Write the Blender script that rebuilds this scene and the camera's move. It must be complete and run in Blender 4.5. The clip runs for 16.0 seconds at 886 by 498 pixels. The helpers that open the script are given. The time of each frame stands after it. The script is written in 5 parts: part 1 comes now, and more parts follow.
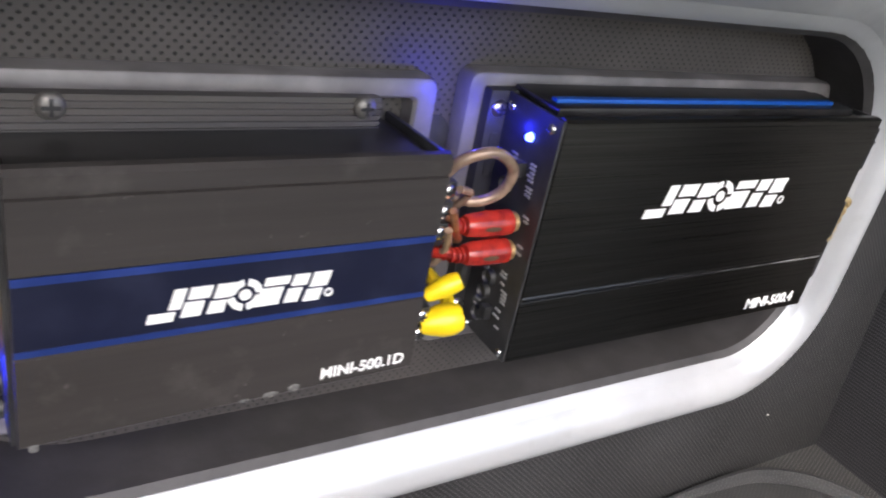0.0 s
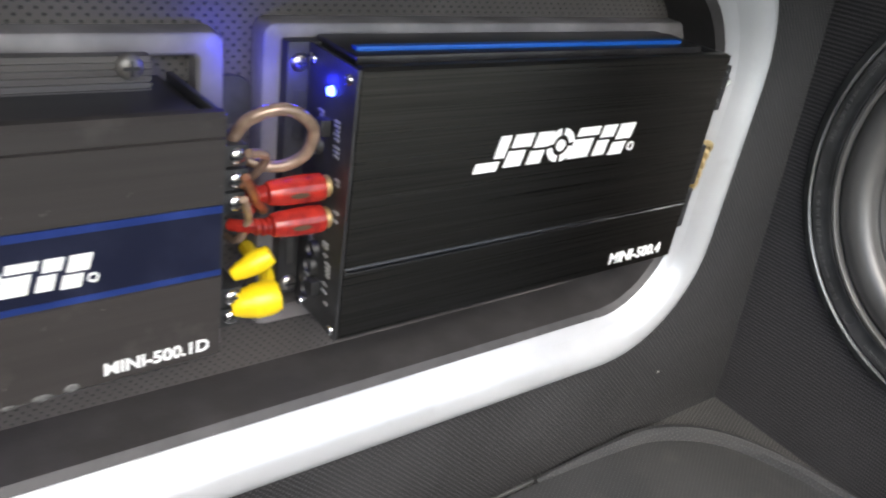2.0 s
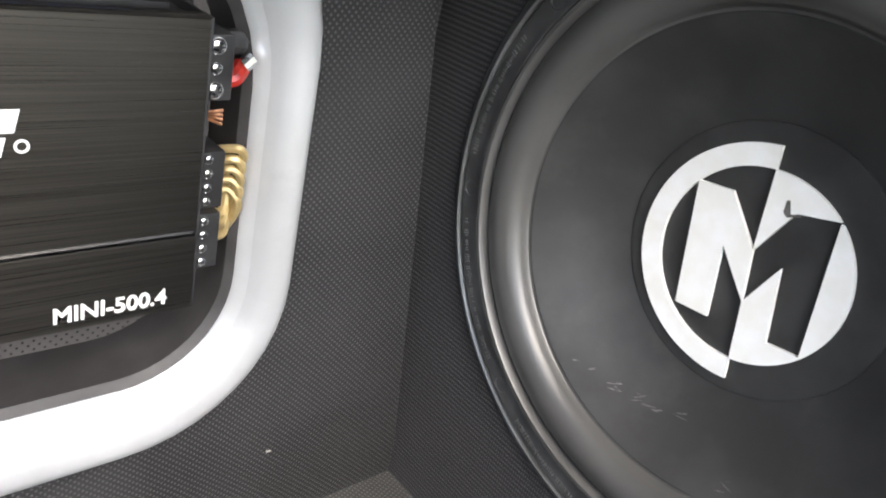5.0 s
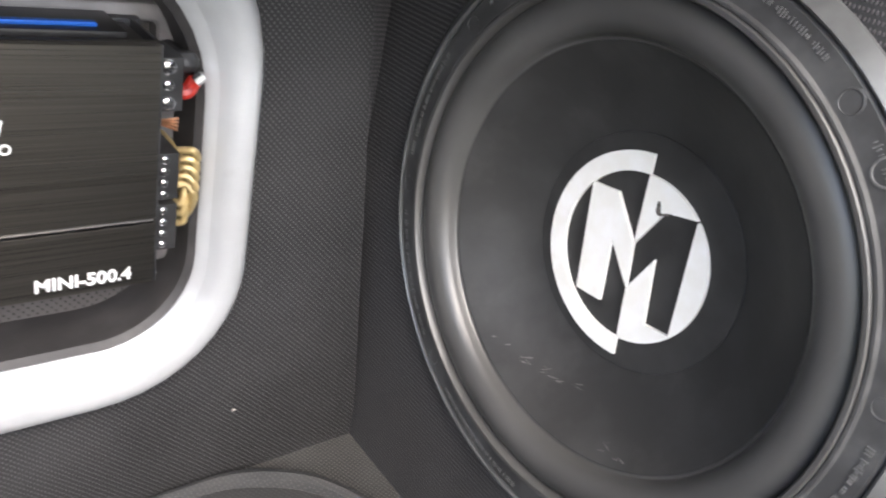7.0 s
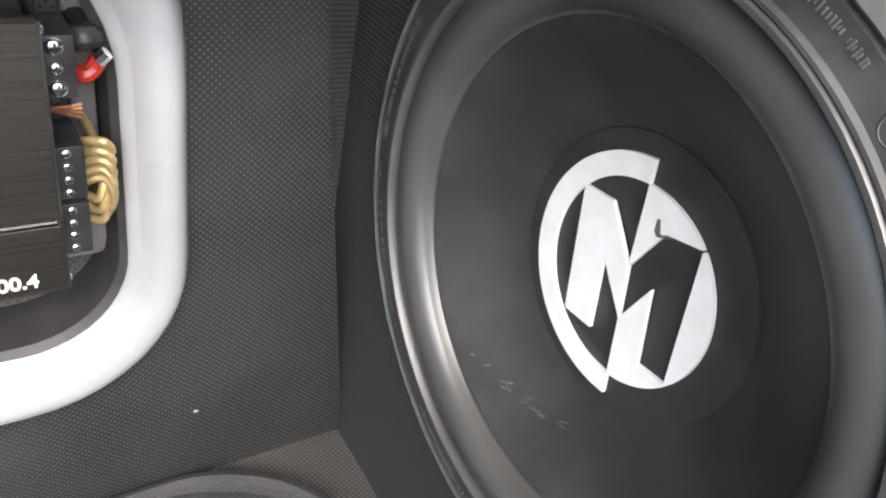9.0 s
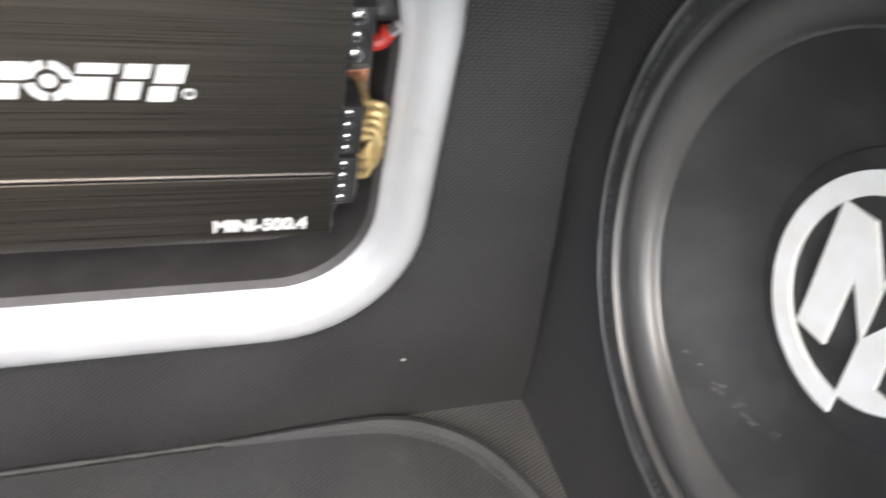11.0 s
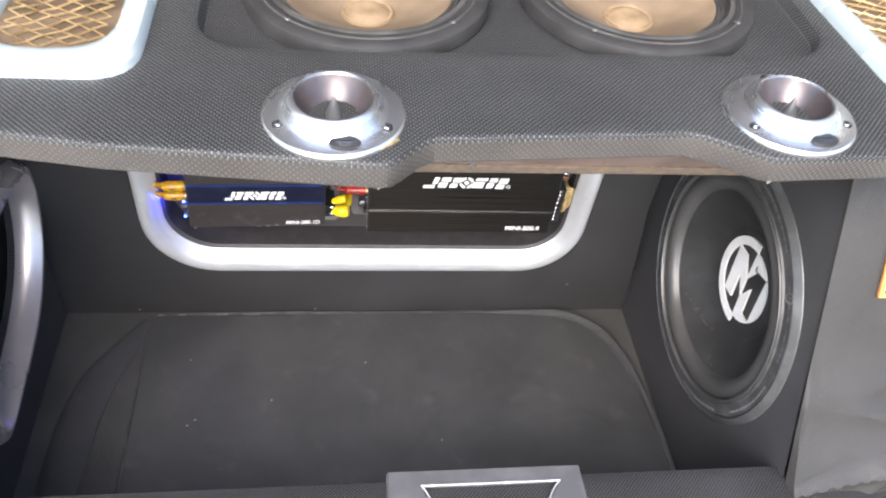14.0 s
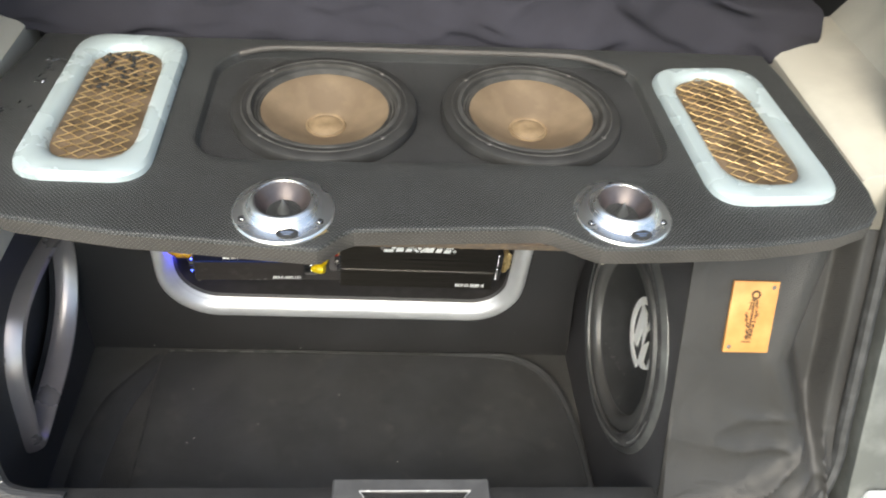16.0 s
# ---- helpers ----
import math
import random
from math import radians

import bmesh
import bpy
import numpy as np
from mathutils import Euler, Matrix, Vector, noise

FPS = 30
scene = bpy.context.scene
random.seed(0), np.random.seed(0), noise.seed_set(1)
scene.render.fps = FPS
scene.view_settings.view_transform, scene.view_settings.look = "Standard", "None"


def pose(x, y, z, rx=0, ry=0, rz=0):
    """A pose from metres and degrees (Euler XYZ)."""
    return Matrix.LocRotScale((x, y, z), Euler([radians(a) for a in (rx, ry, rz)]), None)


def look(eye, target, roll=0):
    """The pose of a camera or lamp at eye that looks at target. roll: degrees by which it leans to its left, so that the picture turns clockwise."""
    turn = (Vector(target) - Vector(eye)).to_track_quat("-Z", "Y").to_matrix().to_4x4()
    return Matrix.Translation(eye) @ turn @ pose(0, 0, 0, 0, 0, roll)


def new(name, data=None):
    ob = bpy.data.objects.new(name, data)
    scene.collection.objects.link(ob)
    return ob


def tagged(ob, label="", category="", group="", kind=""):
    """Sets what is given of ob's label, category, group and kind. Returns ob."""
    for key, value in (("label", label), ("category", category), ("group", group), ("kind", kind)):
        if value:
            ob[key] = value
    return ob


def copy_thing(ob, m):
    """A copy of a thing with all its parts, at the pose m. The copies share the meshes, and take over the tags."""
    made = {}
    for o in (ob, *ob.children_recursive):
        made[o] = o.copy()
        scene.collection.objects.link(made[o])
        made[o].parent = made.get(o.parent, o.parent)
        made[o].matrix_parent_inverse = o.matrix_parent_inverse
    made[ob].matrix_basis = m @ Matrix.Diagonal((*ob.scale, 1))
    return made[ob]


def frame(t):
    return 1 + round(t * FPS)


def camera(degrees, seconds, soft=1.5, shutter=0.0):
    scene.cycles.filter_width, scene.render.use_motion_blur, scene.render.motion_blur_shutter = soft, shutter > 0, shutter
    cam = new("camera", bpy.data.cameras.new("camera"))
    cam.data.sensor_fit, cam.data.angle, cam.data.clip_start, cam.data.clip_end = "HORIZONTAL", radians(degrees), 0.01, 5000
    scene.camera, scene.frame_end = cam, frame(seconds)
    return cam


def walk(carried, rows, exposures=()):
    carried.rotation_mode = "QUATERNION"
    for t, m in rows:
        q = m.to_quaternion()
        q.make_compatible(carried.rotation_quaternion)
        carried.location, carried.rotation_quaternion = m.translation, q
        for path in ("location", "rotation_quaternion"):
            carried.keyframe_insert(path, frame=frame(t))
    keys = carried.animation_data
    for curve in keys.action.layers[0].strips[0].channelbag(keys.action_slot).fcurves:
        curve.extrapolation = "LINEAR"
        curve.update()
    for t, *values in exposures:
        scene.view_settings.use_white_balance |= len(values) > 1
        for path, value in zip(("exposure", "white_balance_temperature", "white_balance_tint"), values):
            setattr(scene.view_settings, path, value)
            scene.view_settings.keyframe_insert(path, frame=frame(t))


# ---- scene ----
cam = camera(60.0, 16.0, soft=2.0, shutter=0.4)
PATH = [
    (0, (-0.073, -0.282, 0.435), (0.938, 1.186, -0.474), 11.4),
    (0.5, (-0.117, -0.26, 0.43), (0.978, 1.143, -0.481), 12.0),
    (1, (-0.115, -0.264, 0.428), (0.927, 1.171, -0.496), 10.1),
    (1.5, (-0.063, -0.282, 0.429), (0.963, 1.161, -0.501), 8.4),
    (2, (-0.003, -0.295, 0.423), (1.115, 1.08, -0.503), 9.2),
    (2.5, (0.062, -0.311, 0.43), (1.162, 1.085, -0.485), 9.2),
    (3, (0.13, -0.353, 0.433), (1.13, 1.116, -0.485), 7.6),
    (3.5, (0.184, -0.376, 0.449), (1.122, 1.104, -0.516), 8.2),
    (4, (0.244, -0.351, 0.423), (1.375, 1.015, -0.502), 10.0),
    (4.5, (0.269, -0.332, 0.411), (1.508, 0.975, -0.459), 12.1),
    (4.7, (0.273, -0.313, 0.406), (1.571, 0.936, -0.462), 13.3),
    (6.8, (0.262, -0.392, 0.443), (1.52, 0.895, -0.429), 13.4),
    (7, (0.279, -0.395, 0.45), (1.506, 0.89, -0.469), 13.3),
    (7.5, (0.3, -0.386, 0.458), (1.538, 0.842, -0.522), 14.1),
    (8, (0.333, -0.358, 0.441), (1.562, 0.845, -0.58), 14.2),
    (8.2, (0.344, -0.352, 0.445), (1.554, 0.847, -0.603), 13.6),
    (10.5, (0.416, -0.379, 0.47), (1.089, 1.081, -0.72), 12.8),
    (11, (0.334, -0.353, 0.466), (1.002, 1.075, -0.764), 12.5),
    (11.5, (0.229, -0.393, 0.525), (0.843, 1.016, -0.754), 12.3),
    (12, (0.169, -0.464, 0.583), (0.795, 0.965, -0.668), 12.0),
    (12.5, (0.14, -0.55, 0.667), (0.688, 0.908, -0.588), 11.5),
    (13, (0.103, -0.657, 0.75), (0.593, 0.818, -0.509), 11.2),
    (13.5, (0.096, -0.738, 0.844), (0.481, 0.685, -0.508), 10.4),
    (14, (0.1, -0.774, 0.956), (0.41, 0.585, -0.478), 9.6),
    (14.5, (0.104, -0.8, 1.048), (0.365, 0.507, -0.443), 9.6),
    (15, (0.118, -0.844, 1.103), (0.34, 0.534, -0.33), 8.9),
    (15.5, (0.153, -0.887, 1.128), (0.347, 0.527, -0.274), 7.7),
    (16, (0.184, -0.921, 1.145), (0.412, 0.519, -0.224), 8.1),
]
EXPOSURES = [(0.0, 1.72, 6500, 12), (2.5, 1.78, 6450, 7), (4.5, 1.98, 6500, 8), (8.0, 2.1, 6500, 11), (10.5, 2.0, 6500, 9), (11.0, 1.95, 6500, 9), (12.3, 2.28, 6400, 12), (13.0, 2.06, 6300, 13), (13.7, 1.92, 6400, 12), (14.5, 1.68, 6600, 9), (15.2, 1.24, 6850, 4), (16.0, 1.12, 6900, 3)]
walk(cam, [(t, look(eye, target, roll)) for t, eye, target, roll in PATH], EXPOSURES)

# ---- world and light ----
world = bpy.data.worlds.new("sky")
scene.world = world
world.use_nodes = True
wn = world.node_tree.nodes
sky = wn.new("ShaderNodeTexSky")
sky.sky_type, sky.sun_disc = "NISHITA", False
sky.sun_elevation, sky.sun_rotation = radians(49), radians(198)
sky.air_density, sky.dust_density = 1.0, 3.0
wn["Background"].inputs["Strength"].default_value = 0.15
world.node_tree.links.new(sky.outputs["Color"], wn["Background"].inputs["Color"])
sun_data = bpy.data.lights.new("sun", "SUN")
sun_data.energy, sun_data.angle, sun_data.color = 1.4, radians(55), (1.0, 0.98, 0.95)
sun = new("sun", sun_data)
sun.matrix_world = look((-0.85, -3.2, 3.9), (0.2, 0.0, 0.3))


# ---- materials ----
def material(name, color, rough=0.5, metal=0.0, spot=0.0, spot_scale=40.0, bump=0.0, bump_scale=300.0, spec=0.5, second=None):
    """Principled surface with broad stains and a fine grain."""
    m = bpy.data.materials.new(name)
    m.use_nodes = True
    n, l = m.node_tree.nodes, m.node_tree.links
    b = n["Principled BSDF"]
    b.inputs["Metallic"].default_value = metal
    b.inputs["Specular IOR Level"].default_value = spec
    co = n.new("ShaderNodeTexCoord")
    broad = n.new("ShaderNodeTexNoise")
    broad.inputs["Scale"].default_value, broad.inputs["Detail"].default_value = spot_scale, 6
    l.new(co.outputs["Object"], broad.inputs["Vector"])
    mix = n.new("ShaderNodeMix")
    mix.data_type = "RGBA"
    mix.inputs["A"].default_value = (*color, 1)
    mix.inputs["B"].default_value = (*(second or [min(1, c * (1 + 2 * spot) + 0.02 * spot) for c in color]), 1)
    ramp = n.new("ShaderNodeMapRange")
    ramp.inputs["From Min"].default_value, ramp.inputs["From Max"].default_value = 0.42, 0.72
    l.new(broad.outputs["Fac"], ramp.inputs["Value"])
    l.new(ramp.outputs["Result"], mix.inputs["Factor"])
    l.new(mix.outputs["Result"], b.inputs["Base Color"])
    rr = n.new("ShaderNodeMapRange")
    rr.inputs["To Min"].default_value, rr.inputs["To Max"].default_value = max(0, rough - 0.06), min(1, rough + 0.08)
    l.new(broad.outputs["Fac"], rr.inputs["Value"])
    l.new(rr.outputs["Result"], b.inputs["Roughness"])
    if bump:
        fine = n.new("ShaderNodeTexNoise")
        fine.inputs["Scale"].default_value, fine.inputs["Detail"].default_value = bump_scale, 3
        l.new(co.outputs["Object"], fine.inputs["Vector"])
        bp = n.new("ShaderNodeBump")
        bp.inputs["Strength"].default_value, bp.inputs["Distance"].default_value = bump, 0.001
        l.new(fine.outputs["Fac"], bp.inputs["Height"])
        l.new(bp.outputs["Normal"], b.inputs["Normal"])
    return m


def perforated(name, color, dot, pitch, size, rough=0.5, depth=-0.5, turn=45.0, dust=0.3, spec=0.4, emboss=1.0, pitch_v=None):
    """Vinyl with a staggered grid of small punched or embossed dots, laid out in metres by the UV map."""
    m = material(name, color, rough, 0, dust, 9.0, spec=spec)
    n, l = m.node_tree.nodes, m.node_tree.links
    b = n["Principled BSDF"]
    uv = n.new("ShaderNodeTexCoord")
    mp = n.new("ShaderNodeMapping")
    mp.inputs["Scale"].default_value = (1 / pitch, 1 / (pitch_v or pitch), 1)
    mp.inputs["Rotation"].default_value = (0, 0, radians(turn))
    l.new(uv.outputs["UV"], mp.inputs["Vector"])
    fr = n.new("ShaderNodeVectorMath")
    fr.operation = "FRACTION"
    l.new(mp.outputs["Vector"], fr.inputs[0])
    sb = n.new("ShaderNodeVectorMath")
    sb.operation = "SUBTRACT"
    sb.inputs[1].default_value = (0.5, 0.5, 0)
    l.new(fr.outputs["Vector"], sb.inputs[0])
    fl = n.new("ShaderNodeVectorMath")
    fl.operation = "MULTIPLY"
    fl.inputs[1].default_value = (1, 1, 0)
    l.new(sb.outputs["Vector"], fl.inputs[0])
    le = n.new("ShaderNodeVectorMath")
    le.operation = "LENGTH"
    l.new(fl.outputs["Vector"], le.inputs[0])
    mask = n.new("ShaderNodeMapRange")
    mask.inputs["From Min"].default_value, mask.inputs["From Max"].default_value = size, size * 0.6
    l.new(le.outputs["Value"], mask.inputs["Value"])
    old = b.inputs["Base Color"].links[0].from_socket
    mix = n.new("ShaderNodeMix")
    mix.data_type = "RGBA"
    l.new(mask.outputs["Result"], mix.inputs["Factor"])
    l.new(old, mix.inputs["A"])
    mix.inputs["B"].default_value = (*dot, 1)
    l.new(mix.outputs["Result"], b.inputs["Base Color"])
    bp = n.new("ShaderNodeBump")
    bp.inputs["Strength"].default_value, bp.inputs["Distance"].default_value = abs(depth), 0.0006 * emboss
    bp.invert = depth < 0
    l.new(mask.outputs["Result"], bp.inputs["Height"])
    l.new(bp.outputs["Normal"], b.inputs["Normal"])
    return m


def brushed(name, color, rough, metal=1.0, stretch=(3, 3, 900), bump=0.12, aniso=0.0, vary=0.15):
    """Metal with long fine brush lines along one axis."""
    m = bpy.data.materials.new(name)
    m.use_nodes = True
    n, l = m.node_tree.nodes, m.node_tree.links
    b = n["Principled BSDF"]
    b.inputs["Metallic"].default_value = metal
    co, mp, no = n.new("ShaderNodeTexCoord"), n.new("ShaderNodeMapping"), n.new("ShaderNodeTexNoise")
    mp.inputs["Scale"].default_value = stretch
    no.inputs["Scale"].default_value, no.inputs["Detail"].default_value = 1.0, 4
    l.new(co.outputs["Object"], mp.inputs["Vector"])
    l.new(mp.outputs["Vector"], no.inputs["Vector"])
    wide, wmap, both = n.new("ShaderNodeTexNoise"), n.new("ShaderNodeMapping"), n.new("ShaderNodeMath")
    wmap.inputs["Scale"].default_value = [0.35 * c if c == max(stretch) else 1.6 * c for c in stretch]
    wide.inputs["Scale"].default_value, wide.inputs["Detail"].default_value = 1.0, 3
    l.new(co.outputs["Object"], wmap.inputs["Vector"])
    l.new(wmap.outputs["Vector"], wide.inputs["Vector"])
    both.operation = "MULTIPLY_ADD"
    both.inputs[1].default_value = 0.55
    l.new(wide.outputs["Fac"], both.inputs[0])
    half = n.new("ShaderNodeMath")
    half.operation = "MULTIPLY"
    half.inputs[1].default_value = 0.45
    l.new(no.outputs["Fac"], half.inputs[0])
    l.new(half.outputs["Value"], both.inputs[2])
    grade = n.new("ShaderNodeMapRange")
    grade.inputs["From Min"].default_value, grade.inputs["From Max"].default_value = 0.3, 0.7
    l.new(both.outputs["Value"], grade.inputs["Value"])
    mix = n.new("ShaderNodeMix")
    mix.data_type = "RGBA"
    mix.inputs["A"].default_value = (*[c * (1 - vary) for c in color], 1)
    mix.inputs["B"].default_value = (*[min(1, c * (1 + vary)) for c in color], 1)
    l.new(grade.outputs["Result"], mix.inputs["Factor"])
    l.new(mix.outputs["Result"], b.inputs["Base Color"])
    rr = n.new("ShaderNodeMapRange")
    rr.inputs["To Min"].default_value, rr.inputs["To Max"].default_value = max(0.05, rough - 0.12), rough + 0.14
    l.new(no.outputs["Fac"], rr.inputs["Value"])
    l.new(rr.outputs["Result"], b.inputs["Roughness"])
    if aniso:
        tan = n.new("ShaderNodeTangent")
        tan.direction_type = "UV_MAP"
        l.new(tan.outputs["Tangent"], b.inputs["Tangent"])
        b.inputs["Anisotropic"].default_value, b.inputs["Anisotropic Rotation"].default_value = aniso, 0.25
    bp = n.new("ShaderNodeBump")
    bp.inputs["Strength"].default_value, bp.inputs["Distance"].default_value = bump, 0.0005
    l.new(no.outputs["Fac"], bp.inputs["Height"])
    l.new(bp.outputs["Normal"], b.inputs["Normal"])
    return m


def glow(name, color, strength):
    m = bpy.data.materials.new(name)
    m.use_nodes = True
    b = m.node_tree.nodes["Principled BSDF"]
    b.inputs["Base Color"].default_value = (*color, 1)
    b.inputs["Emission Color"].default_value = (*color, 1)
    b.inputs["Emission Strength"].default_value = strength
    return m


VINYL = perforated("perforated_black_vinyl", (0.018, 0.018, 0.019), (0.092, 0.091, 0.091), 0.0029, 0.30, 0.50, 1.0)
VINYL_CORNER = perforated("dusty_corner_vinyl", (0.036, 0.036, 0.036), (0.130, 0.126, 0.120), 0.0030, 0.30, 0.5, 1.0, turn=70, dust=0.4)
VINYL_SIDE = perforated("ribbed_black_vinyl", (0.034, 0.034, 0.036), (0.105, 0.100, 0.105), 0.0019, 0.34, 0.45, 1.0, turn=0, pitch_v=0.0033)
PANEL = perforated("perforated_amp_panel_vinyl", (0.062, 0.056, 0.053), (0.012, 0.012, 0.012), 0.0038, 0.23, 0.5, -0.8)
MAT_VINYL = perforated("floor_mat_vinyl", (0.035, 0.036, 0.038), (0.078, 0.079, 0.080), 0.0030, 0.24, 0.5, 0.6, turn=60, dust=0.22)
WEAVE = perforated("carbon_weave_vinyl", (0.021, 0.022, 0.022), (0.150, 0.150, 0.148), 0.0032, 0.31, 0.48, 1.0, spec=0.4, emboss=1.0)
# the deck weave again, darkened to paint the shade of the sunken pocket
WEAVE_SHADED = perforated("carbon_weave_vinyl_shaded", (0.018, 0.018, 0.019), (0.125, 0.125, 0.125), 0.0030, 0.32, 0.45, 1.0, spec=0.4)
LEATHER = perforated("grey_leatherette", (0.042, 0.040, 0.038), (0.022, 0.021, 0.020), 0.0032, 0.26, 0.42, -0.8, dust=0.15)
EDGE_VINYL = perforated("shelf_edge_vinyl", (0.064, 0.058, 0.054), (0.135, 0.128, 0.120), 0.0036, 0.27, 0.45, 1.0)
SILVER = material("silver_paint", (0.50, 0.51, 0.52), 0.30, 0.35, 0.12, 12, 0.04, 500)
SILVER_WARM = material("worn_silver_paint", (0.60, 0.545, 0.53), 0.28, 0.65, 0.06, 18, 0.04, 500)
BEZEL = material("worn_grey_bezel", (0.115, 0.118, 0.118), 0.32, 0.4, 0.3, 25)
ALU = brushed("turned_aluminium", (0.84, 0.84, 0.83), 0.27, 0.92, (9, 9, 120), 0.02, vary=0.08)
CHROME = material("chrome", (0.85, 0.85, 0.86), 0.12, 1.0, 0.05, 80)
SCREW = material("zinc_screw", (0.55, 0.53, 0.50), 0.3, 1.0, 0.2, 300)
BLACK_PLASTIC = material("black_plastic", (0.020, 0.020, 0.021), 0.42, 0, 0.4, 50, 0.1, 600)
GREY_FRAME = material("smoky_grey_acrylic", (0.145, 0.135, 0.134), 0.38, 0, 0.35, 30, 0.05, 200)
AMP_MATTE = brushed("dark_anodised_matte", (0.040, 0.035, 0.033), 0.50, 0.25, (8, 8, 700), 0.08)
AMP_GLOSS = brushed("black_brushed_aluminium", (0.089, 0.081, 0.071), 0.30, 1.0, (5, 5, 2400), 0.22, aniso=0.85, vary=0.3)
AMP_BODY = material("black_anodised", (0.020, 0.019, 0.019), 0.35, 0.3, 0.3, 60)
RIB = brushed("ribbed_grey_extrusion", (0.15, 0.14, 0.135), 0.45, 0.8, (4, 4, 600), 0.2)
NAVY = material("navy_inlay", (0.009, 0.011, 0.028), 0.4, 0.2, 0.2, 60)
BLUE_LINE = material("blue_line", (0.016, 0.034, 0.15), 0.35, 0.2, 0.2, 60)
BLUE_STRIP = material("bright_blue_strip", (0.01, 0.10, 0.45), 0.35, 0.2, 0.1, 60)
WHITE_INK = material("white_print", (0.82, 0.82, 0.80), 0.5, 0, 0.05, 100)
GREY_INK = material("grey_print", (0.30, 0.30, 0.30), 0.5, 0, 0.05, 100)
RUBBER = material("black_rubber_surround", (0.058, 0.057, 0.056), 0.38, 0, 0.2, 14, 0.05, 300, spec=0.75)
CONE_BLACK = material("black_paper_cone", (0.028, 0.028, 0.028), 0.50, 0, 0.2, 30, 0.1, 250)
CAP_BLACK = material("black_dust_cap", (0.026, 0.026, 0.026), 0.5, 0, 0.3, 30)
SUB_FRAME = material("cast_black_frame", (0.058, 0.058, 0.059), 0.45, 0.2, 0.4, 40, 0.08, 300)
EMBLEM = material("ivory_white_emblem", (0.93, 0.92, 0.88), 0.35, 0, 0.08, 60)
CONE_TAN = material("tan_paper_cone", (0.165, 0.118, 0.075), 0.6, 0, 0.25, 22, 0.25, 350, second=(0.25, 0.185, 0.12))
CAP_TAN = material("tan_dust_cap", (0.22, 0.155, 0.09), 0.55, 0, 0.25, 60, 0.15, 300)
FOAM = material("dark_foam_surround", (0.045, 0.043, 0.040), 0.7, 0, 0.4, 40, 0.2, 300)
STEEL_BLACK = material("black_painted_steel", (0.030, 0.029, 0.028), 0.55, 0.1, 0.2, 30, 0.1, 300)
HORN = material("dark_horn_throat", (0.10, 0.085, 0.085), 0.3, 0.6, 0.2, 60)
GOLD = material("gold_mesh_wire", (0.45, 0.32, 0.155), 0.42, 0.7, 0.3, 60)
GOLD_PAN = material("gold_painted_pan", (0.115, 0.082, 0.053), 0.5, 0.2, 0.6, 25, 0.2, 120)
TRIM_ICE = material("pale_blue_silver_trim", (0.49, 0.57, 0.585), 0.26, 0.25, 0.04, 15)
BOARD = material("brown_painted_board", (0.170, 0.122, 0.105), 0.55, 0, 0.25, 14, 0.1, 120)
BOARD_EDGE = material("raw_board_edge", (0.19, 0.145, 0.115), 0.8, 0, 0.6, 90, 0.5, 260, second=(0.29, 0.21, 0.135))
YELLOW = material("yellow_vinyl_boot", (0.76, 0.54, 0.01), 0.35, 0, 0.1, 60)
AMBER = material("translucent_amber_plug", (0.66, 0.36, 0.012), 0.25, 0, 0.2, 130, second=(0.30, 0.13, 0.02))
RED = material("translucent_red_plug", (0.62, 0.045, 0.03), 0.16, 0, 0.3, 140, second=(0.25, 0.02, 0.02))
COPPER = material("bare_copper_strand", (0.50, 0.25, 0.14), 0.35, 0.9, 0.3, 200)
BRASS = material("clear_jacket_speaker_cable", (0.50, 0.38, 0.18), 0.3, 0.3, 0.3, 120)
CABLE = material("smoky_clear_cable", (0.34, 0.235, 0.17), 0.2, 0.25, 0.3, 120)
for clear, share in ((RED, 0.35), (AMBER, 0.15), (CABLE, 0.3), (BRASS, 0.35)):
    clear.node_tree.nodes["Principled BSDF"].inputs["Transmission Weight"].default_value = share
WOOD = material("varnished_wood_tag", (0.56, 0.26, 0.075), 0.4, 0, 0.2, 30, 0.1, 100, second=(0.68, 0.37, 0.13))
BURNT = material("burnt_engraving", (0.055, 0.028, 0.012), 0.7, 0, 0.4, 200)
CLOTH = material("dark_navy_cloth", (0.021, 0.020, 0.028), 0.9, 0, 0.25, 8, 0.4, 600)
CREAM = material("cream_plastic_trim", (0.48, 0.455, 0.39), 0.5, 0, 0.12, 10, 0.05, 300)
SEAL = material("black_rubber_seal", (0.030, 0.030, 0.030), 0.55, 0, 0.4, 60)
BODY = material("silver_grey_car_paint", (0.165, 0.17, 0.16), 0.32, 0.4, 0.35, 20)
CARPET = material("grey_felt_carpet", (0.07, 0.07, 0.07), 0.95, 0, 0.5, 60, 0.8, 500)
HEADLINER = material("dark_headliner", (0.03, 0.03, 0.03), 0.9, 0, 0.2, 10)
GROUND = material("concrete_and_grass_ground", (0.16, 0.17, 0.12), 0.95, 0, 0.4, 3, 0.3, 30, second=(0.28, 0.28, 0.25))
LINING = material("smooth_grey_lining", (0.034, 0.032, 0.032), 0.55, 0, 0.25, 40, 0.1, 400)
LATCH = material("grey_latch_plastic", (0.075, 0.075, 0.078), 0.42, 0, 0.2, 30)
SCUFF = material("grey_scuff", (0.072, 0.070, 0.067), 0.85, 0, 0.6, 400)
BOLT_DUST = material("dusty_bolt", (0.12, 0.10, 0.085), 0.7, 0.1, 0.5, 300)
SUB_CAST = material("rubbed_cast_marking", (0.13, 0.13, 0.13), 0.4, 0.2, 0.3, 200)
